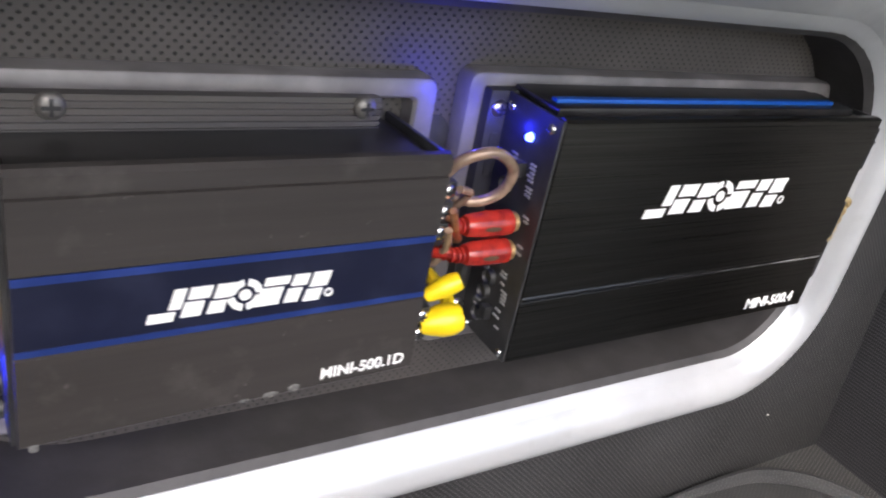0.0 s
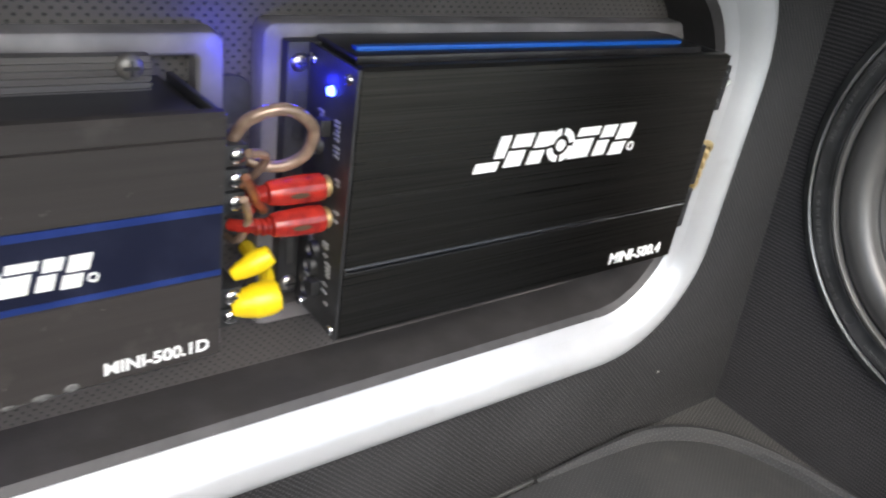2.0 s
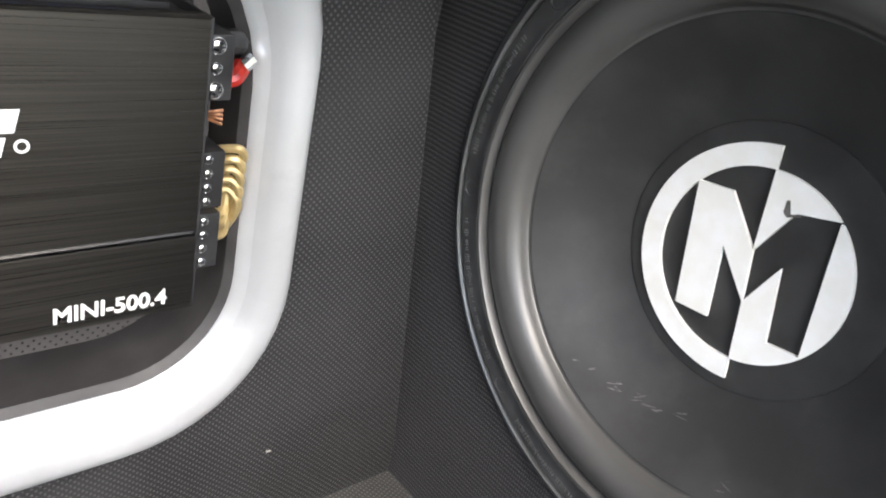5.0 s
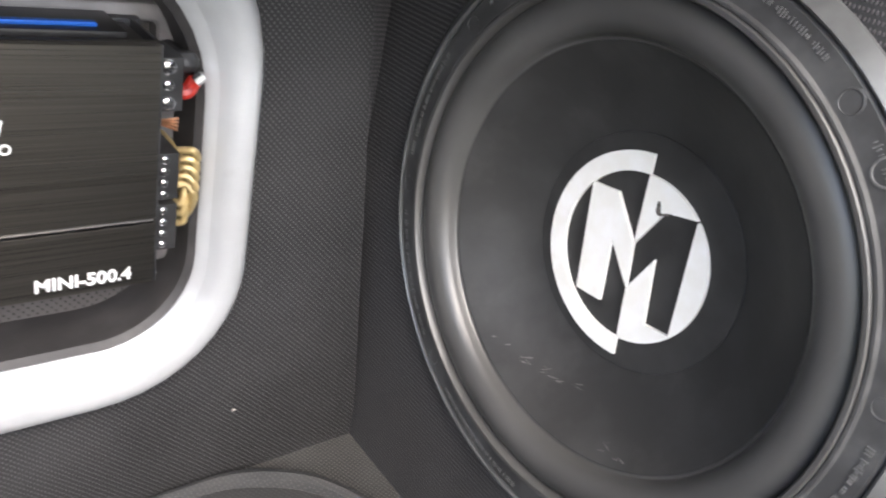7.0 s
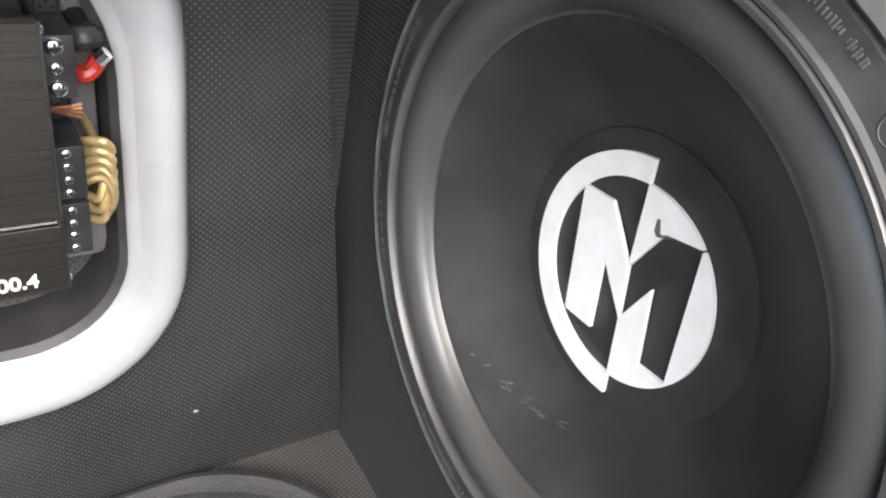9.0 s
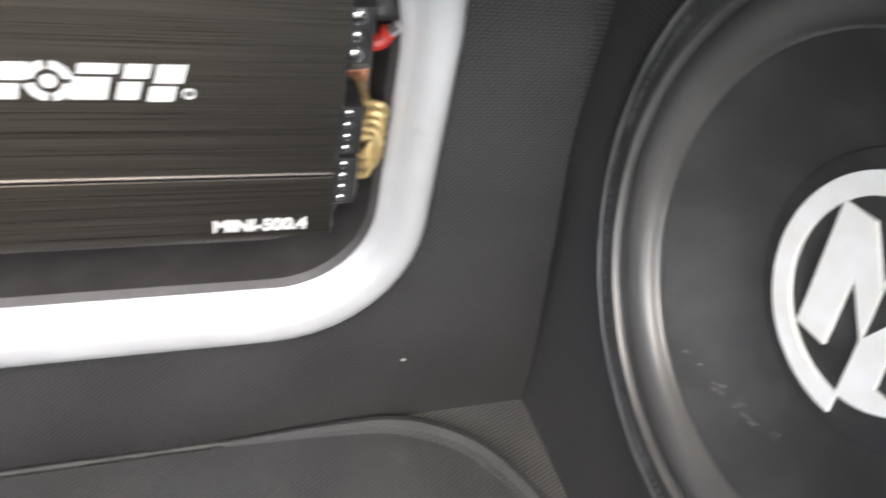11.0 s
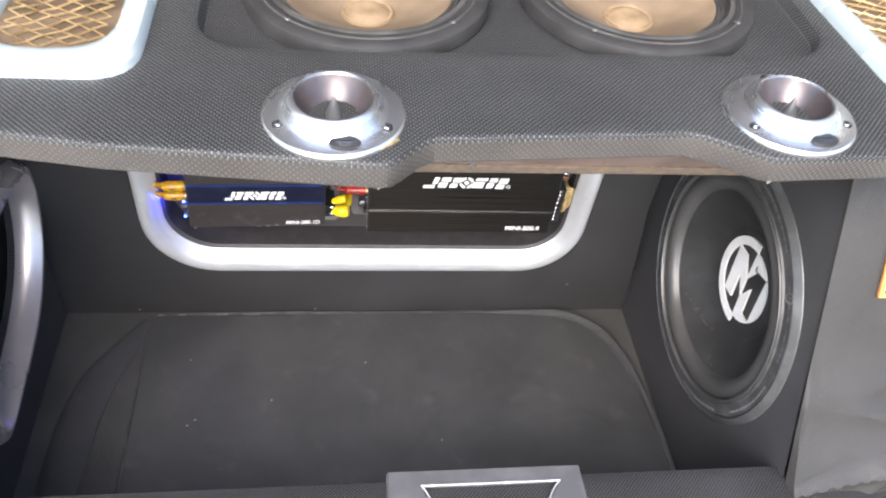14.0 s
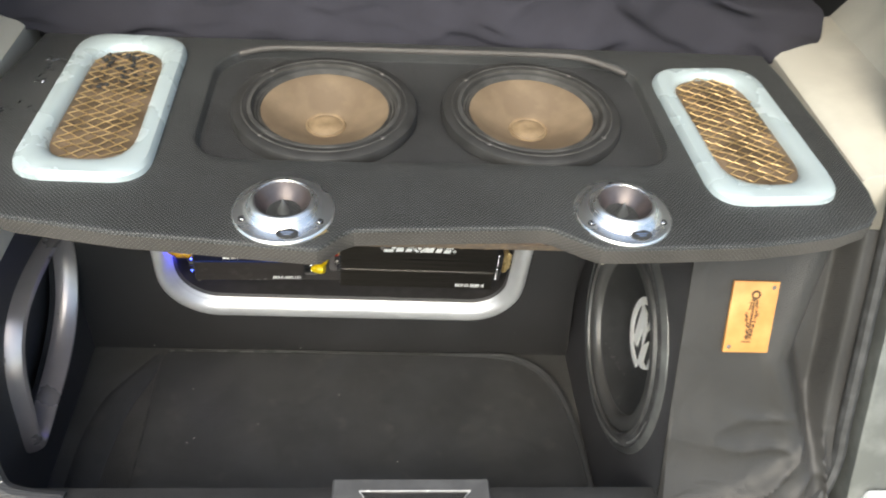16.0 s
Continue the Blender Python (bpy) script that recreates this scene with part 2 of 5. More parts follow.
SCREW_DULL = material("dull_black_screw", (0.17, 0.16, 0.15), 0.45, 0.6, 0.3, 300)
WORN = material("worn_grey_vinyl", (0.085, 0.083, 0.080), 0.7, 0, 0.4, 200)
DUST = material("pale_dust_speck", (0.34, 0.33, 0.31), 0.9)
LED_BLUE = glow("blue_led", (0.05, 0.09, 1.0), 7.5)
WET = material("wet_black_film", (0.012, 0.012, 0.013), 0.06, 0, 0.2, 60, spec=0.8)
LATCH_GLINT = material("painted_latch_highlight", (0.42, 0.42, 0.42), 0.25, 0.3, 0.2, 60)
THREAD = material("white_thread", (0.45, 0.44, 0.42), 0.8, 0, 0.1, 200)
PALE_CARD = material("off_white_adhesive", (0.7, 0.69, 0.65), 0.7)



def speckled(m, scale, low, high, tint, share):
    """Adds pale specks or rub marks of dust over a surface."""
    n, l = m.node_tree.nodes, m.node_tree.links
    b = n["Principled BSDF"]
    old = b.inputs["Base Color"].links[0].from_socket
    co, no, mp, mix = n.new("ShaderNodeTexCoord"), n.new("ShaderNodeTexNoise"), n.new("ShaderNodeMapRange"), n.new("ShaderNodeMix")
    no.inputs["Scale"].default_value, no.inputs["Detail"].default_value, no.inputs["Roughness"].default_value = scale, 5, 0.62
    mp.inputs["From Min"].default_value, mp.inputs["From Max"].default_value, mp.inputs["To Max"].default_value = low, high, share
    mix.data_type = "RGBA"
    l.new(co.outputs["Object"], no.inputs["Vector"])
    l.new(no.outputs["Fac"], mp.inputs["Value"])
    l.new(mp.outputs["Result"], mix.inputs["Factor"])
    l.new(old, mix.inputs["A"])
    mix.inputs["B"].default_value = (*tint, 1)
    l.new(mix.outputs["Result"], b.inputs["Base Color"])


speckled(AMP_MATTE, 30.0, 0.55, 0.76, (0.13, 0.118, 0.108), 0.4)
speckled(AMP_MATTE, 190.0, 0.68, 0.76, (0.22, 0.20, 0.19), 0.6)
speckled(MAT_VINYL, 6.0, 0.50, 0.56, (0.085, 0.083, 0.08), 0.16)
speckled(MAT_VINYL, 22.0, 0.58, 0.72, (0.12, 0.115, 0.105), 0.3)
speckled(CONE_BLACK, 22.0, 0.55, 0.80, (0.085, 0.083, 0.08), 0.4)
speckled(SUB_FRAME, 60.0, 0.58, 0.75, (0.13, 0.13, 0.125), 0.5)
speckled(SILVER, 14.0, 0.60, 0.72, (0.34, 0.34, 0.34), 0.35)
speckled(BOARD, 30.0, 0.60, 0.78, (0.25, 0.19, 0.16), 0.4)
speckled(BOARD_EDGE, 190.0, 0.58, 0.70, (0.40, 0.29, 0.17), 0.45)
speckled(WEAVE, 70.0, 0.66, 0.76, (0.11, 0.11, 0.11), 0.4)


def rumpled(m, scale, depth):
    """Adds broad soft wrinkles below the fine relief of a vinyl."""
    n, l = m.node_tree.nodes, m.node_tree.links
    fine = n["Principled BSDF"].inputs["Normal"].links[0].from_node
    co, no, bp = n.new("ShaderNodeTexCoord"), n.new("ShaderNodeTexNoise"), n.new("ShaderNodeBump")
    no.inputs["Scale"].default_value, no.inputs["Detail"].default_value, no.inputs["Distortion"].default_value = scale, 4, 1.2
    bp.inputs["Strength"].default_value, bp.inputs["Distance"].default_value = 0.6, depth
    l.new(co.outputs["Object"], no.inputs["Vector"])
    l.new(no.outputs["Fac"], bp.inputs["Height"])
    l.new(bp.outputs["Normal"], fine.inputs["Normal"])


rumpled(MAT_VINYL, 7.0, 0.007)
rumpled(VINYL, 6.0, 0.004)
rumpled(LEATHER, 14.0, 0.006)


# ---- mesh helpers ----
def uv_box(bm):
    layer = bm.loops.layers.uv.verify()
    for f in bm.faces:
        n = f.normal
        a = max(range(3), key=lambda i: abs(n[i]))
        i, j = ((1, 2), (0, 2), (0, 1))[a]
        for lp in f.loops:
            lp[layer].uv = (lp.vert.co[i], lp.vert.co[j])


def part(name, bm, mat, parent=None, label="", smooth=35.0):
    bm.normal_update()
    uv_box(bm)
    me = bpy.data.meshes.new(name)
    if smooth:
        for f in bm.faces:
            f.smooth = True
        for e in bm.edges:
            e.smooth = len(e.link_faces) == 2 and e.calc_face_angle(0) < radians(smooth)
    bm.to_mesh(me)
    bm.free()
    me.materials.append(mat)
    ob = new(name, me)
    if parent:
        ob.parent = parent
    if label:
        tagged(ob, label)
    return ob


def thing(name, place, label, category, group="", kind=""):
    ob = new(name)
    ob.empty_display_size = 0.02
    ob.location = place
    return tagged(ob, label, category, group, kind)


def structure(ob, label, category):
    return tagged(ob, label, category, kind="structure")


def mesh(verts, faces):
    bm = bmesh.new()
    vs = [bm.verts.new(v) for v in verts]
    for f in faces:
        try:
            bm.faces.new([vs[i] for i in f])
        except ValueError:
            pass
    bmesh.ops.recalc_face_normals(bm, faces=bm.faces)
    return bm


def box(x0, x1, y0, y1, z0, z1, bevel=0.0, seg=2):
    bm = bmesh.new()
    bmesh.ops.create_cube(bm, size=1, matrix=Matrix.LocRotScale(((x0 + x1) / 2, (y0 + y1) / 2, (z0 + z1) / 2), None, (x1 - x0, y1 - y0, z1 - z0)))
    if bevel:
        bmesh.ops.bevel(bm, geom=list(bm.edges), offset=bevel, segments=seg, affect="EDGES", profile=0.6)
    return bm


def lathe(profile, axis, centre, n=64, closed=False):
    """Turns (radius, height) pairs about an axis ('x', 'y', 'z', '-x', ...) through centre."""
    a = axis[-1]
    sg = -1 if axis[0] == "-" else 1
    verts, faces, k = [], [], len(profile)
    for i in range(n):
        c, s = math.cos(2 * math.pi * i / n), math.sin(2 * math.pi * i / n)
        for r, h in profile:
            p = {"x": (sg * h, r * c, r * s), "y": (r * c, sg * h, r * s), "z": (r * c, r * s, sg * h)}[a]
            verts.append([p[j] + centre[j] for j in range(3)])
    for i in range(n):
        for j in range(k if closed else k - 1):
            a0, a1 = i * k + j, i * k + (j + 1) % k
            b0, b1 = (i + 1) % n * k + j, (i + 1) % n * k + (j + 1) % k
            faces.append((a0, a1, b1, b0))
    bm = mesh(verts, faces)
    bmesh.ops.remove_doubles(bm, verts=bm.verts, dist=1e-6)
    return bm


def prism(pts, axis, lo, hi, bevel=0.0):
    """A flat outline pushed along an axis from lo to hi."""
    order = {"x": lambda u, v, w: (w, u, v), "y": lambda u, v, w: (u, w, v), "z": lambda u, v, w: (u, v, w)}[axis]
    n = len(pts)
    verts = [order(u, v, lo) for u, v in pts] + [order(u, v, hi) for u, v in pts]
    faces = [tuple(range(n)), tuple(range(n, 2 * n))] + [(i, (i + 1) % n, n + (i + 1) % n, n + i) for i in range(n)]
    bm = mesh(verts, faces)
    if bevel:
        edges = [e for e in bm.edges if any(len(f.verts) > 4 for f in e.link_faces)] if n > 4 else list(bm.edges)
        bmesh.ops.bevel(bm, geom=edges, offset=bevel, segments=2, affect="EDGES", profile=0.6)
    return bm


def rounded(x0, x1, z0, z1, radii, n=10):
    """A rectangle with its own radius at each corner (lower left, lower right, upper right, upper left), 4 * (n + 1) points."""
    out = []
    for (cx, cz, a0), r in zip(((x0, z0, 180), (x1, z0, 270), (x1, z1, 0), (x0, z1, 90)), radii):
        px, pz = cx + (r if cx == x0 else -r), cz + (r if cz == z0 else -r)
        for i in range(n + 1):
            a = radians(a0 + 90 * i / n)
            out.append((px + r * math.cos(a), pz + r * math.sin(a)))
    return out


def loft(inner, outer, profile, order):
    """A ring between two loops; profile: (share of the way from inner to outer, height)."""
    n, k = len(inner), len(profile)
    verts, faces = [], []
    for (u0, v0), (u1, v1) in zip(inner, outer):
        verts += [order(u0 + (u1 - u0) * w, v0 + (v1 - v0) * w, h) for w, h in profile]
    for i in range(n):
        for j in range(k - 1):
            faces.append((i * k + j, i * k + j + 1, (i + 1) % n * k + j + 1, (i + 1) % n * k + j))
    return mesh(verts, faces)


def plate(outer, inner, order, lo, hi):
    """A wall from lo to hi with the outline outer (x0, x1, z0, z1) and a hole with the loop inner."""
    x0, x1, z0, z1 = outer
    cx, cz = sum(p[0] for p in inner) / len(inner), sum(p[1] for p in inner) / len(inner)
    rim = []
    for u, v in inner:
        du, dv = u - cx, v - cz
        t = min([((x1 if du > 0 else x0) - cx) / du if abs(du) > 1e-9 else 1e9, ((z1 if dv > 0 else z0) - cz) / dv if abs(dv) > 1e-9 else 1e9])
        rim.append([cx + du * t, cz + dv * t])
    for c in ((x0, z0), (x1, z0), (x1, z1), (x0, z1)):
        q = min(rim, key=lambda p: (p[0] - c[0]) ** 2 + (p[1] - c[1]) ** 2)
        q[0], q[1] = c
    return loft(inner, rim, [(0, hi), (0, lo), (1, lo), (1, hi), (0, hi)], order)


def smooth_path(pts, n=8, closed=False):
    out, k = [], len(pts)
    for i in range(k if closed else k - 1):
        get = (lambda j: Vector(pts[j % k])) if closed else (lambda j: Vector(pts[max(0, min(k - 1, j))]))
        p0, p1, p2, p3 = get(i - 1), get(i), get(i + 1), get(i + 2)
        for s in range(n):
            t = s / n
            out.append(0.5 * (2 * p1 + (p2 - p0) * t + (2 * p0 - 5 * p1 + 4 * p2 - p3) * t * t + (3 * p1 - p0 - 3 * p2 + p3) * t ** 3))
    if not closed:
        out.append(Vector(pts[-1]))
    return out


def tube(pts, r, sides=8, smooth=8, closed=False, radii=None, bm=None):
    """A round cable or bead along points."""
    path = smooth_path(pts, smooth, closed) if smooth else [Vector(p) for p in pts]
    own = bm is None
    bm = bm or bmesh.new()
    rings, n = [], len(path)
    side = None
    for i, p in enumerate(path):
        a, b = path[(i - 1) % n] if closed or i else p, path[(i + 1) % n] if closed or i < n - 1 else p
        d = (b - a).normalized()
        side = (side - d * side.dot(d)).normalized() if side else d.orthogonal().normalized()
        up = d.cross(side)
        rad = r if radii is None else float(np.interp(i / (n - 1), np.linspace(0, 1, len(radii)), radii))
        rings.append([bm.verts.new(p + rad * (math.cos(2 * math.pi * k / sides) * side + math.sin(2 * math.pi * k / sides) * up)) for k in range(sides)])
    for i in range(n if closed else n - 1):
        a, b = rings[i], rings[(i + 1) % n]
        for k in range(sides):
            bm.faces.new((a[k], a[(k + 1) % sides], b[(k + 1) % sides], b[k]))
    if not closed:
        bm.faces.new(rings[0][::-1])
        bm.faces.new(rings[-1])
    if own:
        bmesh.ops.recalc_face_normals(bm, faces=bm.faces)
    return bm


def joined(*meshes):
    out = bmesh.new()
    for b in meshes:
        me = bpy.data.meshes.new("join")
        b.to_mesh(me)
        out.from_mesh(me)
        b.free()
        bpy.data.meshes.remove(me)
    return out


def moved(bm, m):
    bmesh.ops.transform(bm, matrix=m, verts=bm.verts)
    return bm


def lettering(text, size, m, mat, parent, name="lettering", depth=0.0003, shear=0.0):
    cu = bpy.data.curves.new(name, "FONT")
    cu.body, cu.size, cu.extrude, cu.shear, cu.offset = text, size, depth, shear, size * 0.02
    tmp = new("tmp_text", cu)
    me = bpy.data.meshes.new_from_object(tmp)
    bpy.data.objects.remove(tmp)
    bpy.data.curves.remove(cu)
    bm = bmesh.new()
    bm.from_mesh(me)
    bpy.data.meshes.remove(me)
    return part(name, moved(bm, m), mat, parent, smooth=0)


def arc(cu, cv, r, a0, a1, n=24):
    return [(cu + r * math.cos(radians(a0 + (a1 - a0) * i / n)), cv + r * math.sin(radians(a0 + (a1 - a0) * i / n))) for i in range(n + 1)]


def xz(u, v, h):
    return (u, h, v)


def yz(u, v, h):
    return (h, u, v)


def xy(u, v, h):
    return (u, v, h)


def screw_head(centre, axis, r, name, parent, mat=SCREW, label=""):
    """A domed head with a cross slot cut by a dark inlay."""
    ob = part(name, lathe([(0, 0.45 * r), (0.5 * r, 0.42 * r), (0.85 * r, 0.25 * r), (r, 0), (r, -0.3 * r)], axis, centre, 16), mat, parent, label)
    a = axis[-1]
    sg = -1 if axis[0] == "-" else 1
    c = list(centre)
    k = "xyz".index(a)
    bits = []
    for s in (0, 1):
        h = [0.0, 0.0, 0.0]
        o = [i for i in range(3) if i != k]
        h[o[s]], h[o[1 - s]], h[k] = 0.6 * r, 0.13 * r, 0.1 * r
        cc = list(c)
        cc[k] += sg * (0.40 * r + s * 0.004 * r)
        bits.append(box(cc[0] - h[0], cc[0] + h[0], cc[1] - h[1], cc[1] + h[1], cc[2] - h[2], cc[2] + h[2]))
    part("cross_slot", joined(*bits), BLACK_PLASTIC, ob, smooth=0)
    return ob


# ---- boot shell ----
IN_LOOP = rounded(-0.112, 0.451, 0.138, 0.3805, (0.070, 0.058, 0.084, 0.066))
OUT_LOOP = rounded(-0.146, 0.484, 0.096, 0.432, (0.102, 0.094, 0.118, 0.105))
HOLE = rounded(-0.128, 0.47, 0.120, 0.41, (0.085, 0.075, 0.100, 0.085))
rear = plate((-0.30, 0.62, -0.03, 0.56), HOLE, xz, 0.0, 0.03)
cut = bmesh.ops.bisect_plane(rear, geom=list(rear.verts) + list(rear.edges) + list(rear.faces), plane_co=(0.601, 0, 0), plane_no=(1, 0, 0.135), clear_outer=True)
bmesh.ops.edgenet_fill(rear, edges=[e for e in cut["geom_cut"] if isinstance(e, bmesh.types.BMEdge)])
wall_rear = part("wall_rear", rear, VINYL)
structure(wall_rear, "boot bulkhead panel wrapped in perforated black vinyl", "wall")
recess = part("amp_panel", box(-0.145, 0.50, 0.0455, 0.058, 0.10, 0.44), PANEL)
structure(recess, "recessed backing panel in grey perforated vinyl behind the amplifiers", "wall panel")

SUB_Y, SUB_Z = -0.177, 0.266
SUB_LOOP = [(SUB_Y + 0.150 * math.cos(radians(a)), SUB_Z + 0.150 * math.sin(radians(a))) for a in np.linspace(0, 360, 49)[:-1]]


def lean(z):
    """The plane of the boot opening: y at height z."""
    return -0.283 + 0.524 * (z - 0.504)


def cut_back(bm):
    """Trims a side wall to the leaning plane of the opening."""
    res = bmesh.ops.bisect_plane(bm, geom=list(bm.verts) + list(bm.edges) + list(bm.faces), plane_co=(0, lean(0.3) + 0.004, 0.3), plane_no=(0, -1, 0.524), clear_outer=True)
    return bm


wall_right = part("wall_right", cut_back(plate((-0.46, 0.0455, -0.03, 0.56), SUB_LOOP, yz, 0.598, 0.625)), VINYL_SIDE)
corner = part("corner_backing", box(0.501, 0.640, 0.046, 0.056, -0.03, 0.56), VINYL_SIDE)
structure(corner, "black vinyl backing in the gap beside the subwoofer panel", "corner")
structure(wall_right, "side panel of the subwoofer box in ribbed black vinyl", "wall")

LOOP_L = [(-0.262, 0.112), (-0.250, 0.180), (-0.230, 0.245), (-0.190, 0.286), (-0.120, 0.296), (-0.030, 0.286), (-0.014, 0.250), (-0.045, 0.186), (-0.105, 0.142), (-0.190, 0.118)]
loop_l = [(p.x, p.y) for p in smooth_path([(u, v, 0) for u, v in LOOP_L], 5, True)]
mid_l = (sum(p[0] for p in loop_l) / len(loop_l), sum(p[1] for p in loop_l) / len(loop_l))


def grown(loop, by):
    out = []
    for u, v in loop:
        d = Vector((u - mid_l[0], v - mid_l[1]))
        out.append((u + d.normalized().x * by, v + d.normalized().y * by))
    return out


wall_left = part("wall_left", cut_back(plate((-0.46, 0.03, -0.03, 0.58), loop_l[::-1], yz, -0.30, -0.28)), VINYL_SIDE)
structure(wall_left, "left side panel of the boot in black vinyl", "wall")
well_left = part("wall_left_backing", cut_back(box(-0.322, -0.312, -0.46, 0.03, 0.0, 0.56)), VINYL_SIDE)
structure(well_left, "dark backing behind the oval opening", "wall")

floor = part("floor", box(-0.30, 0.63, -0.42, 0.02, -0.03, -0.006), VINYL_CORNER)
structure(floor, "boot floor lined with black vinyl", "floor")

# sill with its inner wall
sill = part("sill", prism([(-0.405, -0.02), (-0.402, 0.205), (-0.408, 0.222), (-0.425, 0.228), (-0.52, 0.222), (-0.54, 0.20), (-0.545, 0.05), (-0.55, -0.1), (-0.42, -0.1)], "x", -0.31, 0.83), VINYL)
structure(sill, "boot sill covered in perforated black vinyl", "sill")


# leaning panel beside the subwoofer box, with folds toward its lower corner
NX, NZ = 90, 110
verts, faces = [], []
for j in range(NZ + 1):
    for i in range(NX + 1):
        u, w = i / NX, j / NZ
        x, z = 0.597 + 0.235 * u, 0.215 + 0.35 * w
        low = max(0.0, min(1.0, (0.355 - z) / 0.11))
        turn = 0.738 + (0.22 * (z - 0.41) if z > 0.41 else 0.42 * (0.41 - z))
        back = max(0.0, min(1.0, (x - turn) / 0.030))
        lip = max(0.0, min(1.0, (x - 0.800) / 0.014))
        fold = 0.040 * back * back * (3 - 2 * back) * (1 - lip) * (1 - 0.6 * low)
        fold -= 0.006 * math.exp(-((x - turn + 0.012) / 0.016) ** 2)
        r, q = math.hypot(x - 0.815, z - 0.335), math.atan2(0.335 - z, 0.815 - x)
        fan = 1 - abs(math.sin(3.6 * q + 0.9 * noise.noise((x * 9, z * 9, 2)) + 0.4))
        reach = max(0.0, min(1.0, (0.19 - r) / 0.10)) * max(0.0, min(1.0, r / 0.03))
        fold -= 0.019 * low * reach * fan ** 4
        sag = 1 - abs(noise.noise((x * 7 + 2, z * 22 - 5 * x, 8)))
        fold -= low * (0.010 * sag ** 5 + 0.006 * noise.noise((x * 12, z * 14, 1))) + 0.012 * low * low
        fold += 0.0015 * noise.noise((x * 9, z * 7, 6))
        verts.append((x, lean(z) + fold * (0.15 if i == 0 else 1), z))
for j in range(NZ):
    for i in range(NX):
        a = j * (NX + 1) + i
        faces.append((a, a + 1, a + NX + 2, a + NX + 1))
bm = mesh(verts, faces)
bmesh.ops.solidify(bm, geom=list(bm.faces), thickness=0.004)
panel_right = part("side_cover", bm, LEATHER, smooth=60)
structure(panel_right, "leaning grey leatherette side cover, creased at the foot", "side cover")

# rolled edge of the left lining, with white stitches
edge_pts = [(-0.240, -0.262, 0.555), (-0.240, -0.292, 0.487), (-0.2445, -0.332, 0.410), (-0.2470, -0.370, 0.338), (-0.240, -0.387, 0.306), (-0.232, -0.405, 0.268), (-0.212, -0.424, 0.240), (-0.15, -0.428, 0.226)]
edge_roll = part("lining_edge", tube([(x - 0.012, y, z) for x, y, z in edge_pts], 0.012, 10, 6), VINYL_SIDE)
structure(edge_roll, "rolled black vinyl edge of the boot lining with white stitches", "lining")
for x, y, z in ((-0.2470, -0.371, 0.338), (-0.2430, -0.379, 0.322), (-0.2390, -0.3875, 0.306), (-0.2360, -0.394, 0.294), (-0.2330, -0.400, 0.281), (-0.2300, -0.4055, 0.269), (-0.225, -0.411, 0.258)):
    part("stitch", tube([(x - 0.008, y - 0.0118, z + 0.004), (x - 0.004, y - 0.0124, z + 0.005), (x, y - 0.011, z + 0.005)], 0.0008, 5, 3), THREAD, edge_roll)

# ---- car body round the boot ----
for sx, sign in ((0.285, 1), (0.285, -1)):
    def X(d, sx=sx, sign=sign):
        return sx + sign * d
    near, up = (0.508, 0.026) if sign > 0 else (0.553, 0.0)
    trim = part("side_trim", prism([(X(near), 0.40), (X(near + 0.003), 0.592 + up), (X(near + 0.012), 0.600 + up), (X(0.630), 0.618 + up), (X(0.655), 0.66 + up), (X(0.672), 0.95), (X(0.70), 0.95), (X(0.70), 0.40)], "y", -0.222, 0.17, 0.004), CREAM)
    structure(trim, "cream plastic trim below the side pillar", "side trim")
    pts = [(X(0.553), lean(z) - 0.006, z) for z in (0.62, 0.52, 0.42, 0.33, 0.28)] + [(X(0.53), lean(0.235) - 0.012, 0.235), (X(0.47), -0.452, 0.222)]
    seal = part("door_seal", tube(pts, 0.009, 8, 6), SEAL)
    structure(seal, "black rubber seal round the boot opening", "seal")
    gutter = part("body_gutter", prism([(lean(0.15) - 0.02, 0.15), (lean(0.72) - 0.02, 0.72), (lean(0.95), 0.95), (lean(0.95) + 0.06, 0.95), (lean(0.72) + 0.07, 0.72), (lean(0.15) + 0.07, 0.15)], "x", *sorted((X(0.572), X(0.68))), 0.006), BODY)
    structure(gutter, "silver-grey painted body flange beside the boot opening", "car body")
    quarter = part("quarter_panel", box(*sorted((X(0.70), X(0.72))), -0.25, 1.6, -0.2, 1.25), HEADLINER)
    structure(quarter, "dark inner side of the cabin", "wall")
roof = part("ceiling", box(-0.45, 1.02, -0.10, 1.6, 1.22, 1.25), HEADLINER)
structure(roof, "dark headliner over the cabin", "ceiling")
cabin_end = part("wall_cabin_front", box(-0.45, 1.02, 1.6, 1.63, -0.2, 1.25), HEADLINER)
structure(cabin_end, "dark far end of the cabin", "wall")
cabin_floor = part("cabin_floor", box(-0.45, 1.02, 0.056, 1.6, -0.2, -0.15), HEADLINER)
structure(cabin_floor, "dark cabin floor", "floor")
under = part("boot_underside", box(-0.45, 1.02, -0.55, 0.056, -0.2, -0.1), HEADLINER)
structure(under, "dark underside of the boot", "car body")
bumper = part("rear_bumper", prism([(-0.545, 0.16), (-0.60, 0.12), (-0.66, 0.02), (-0.66, -0.2), (-0.55, -0.3), (-0.5, -0.1)], "x", -0.42, 0.99, 0.01), BODY)
structure(bumper, "silver-grey rear bumper below the sill", "car body")
ground = part("ground", box(-60, 60, -60, 60, -0.62, -0.58), GROUND)
structure(ground, "grey concrete and grass ground", "ground")

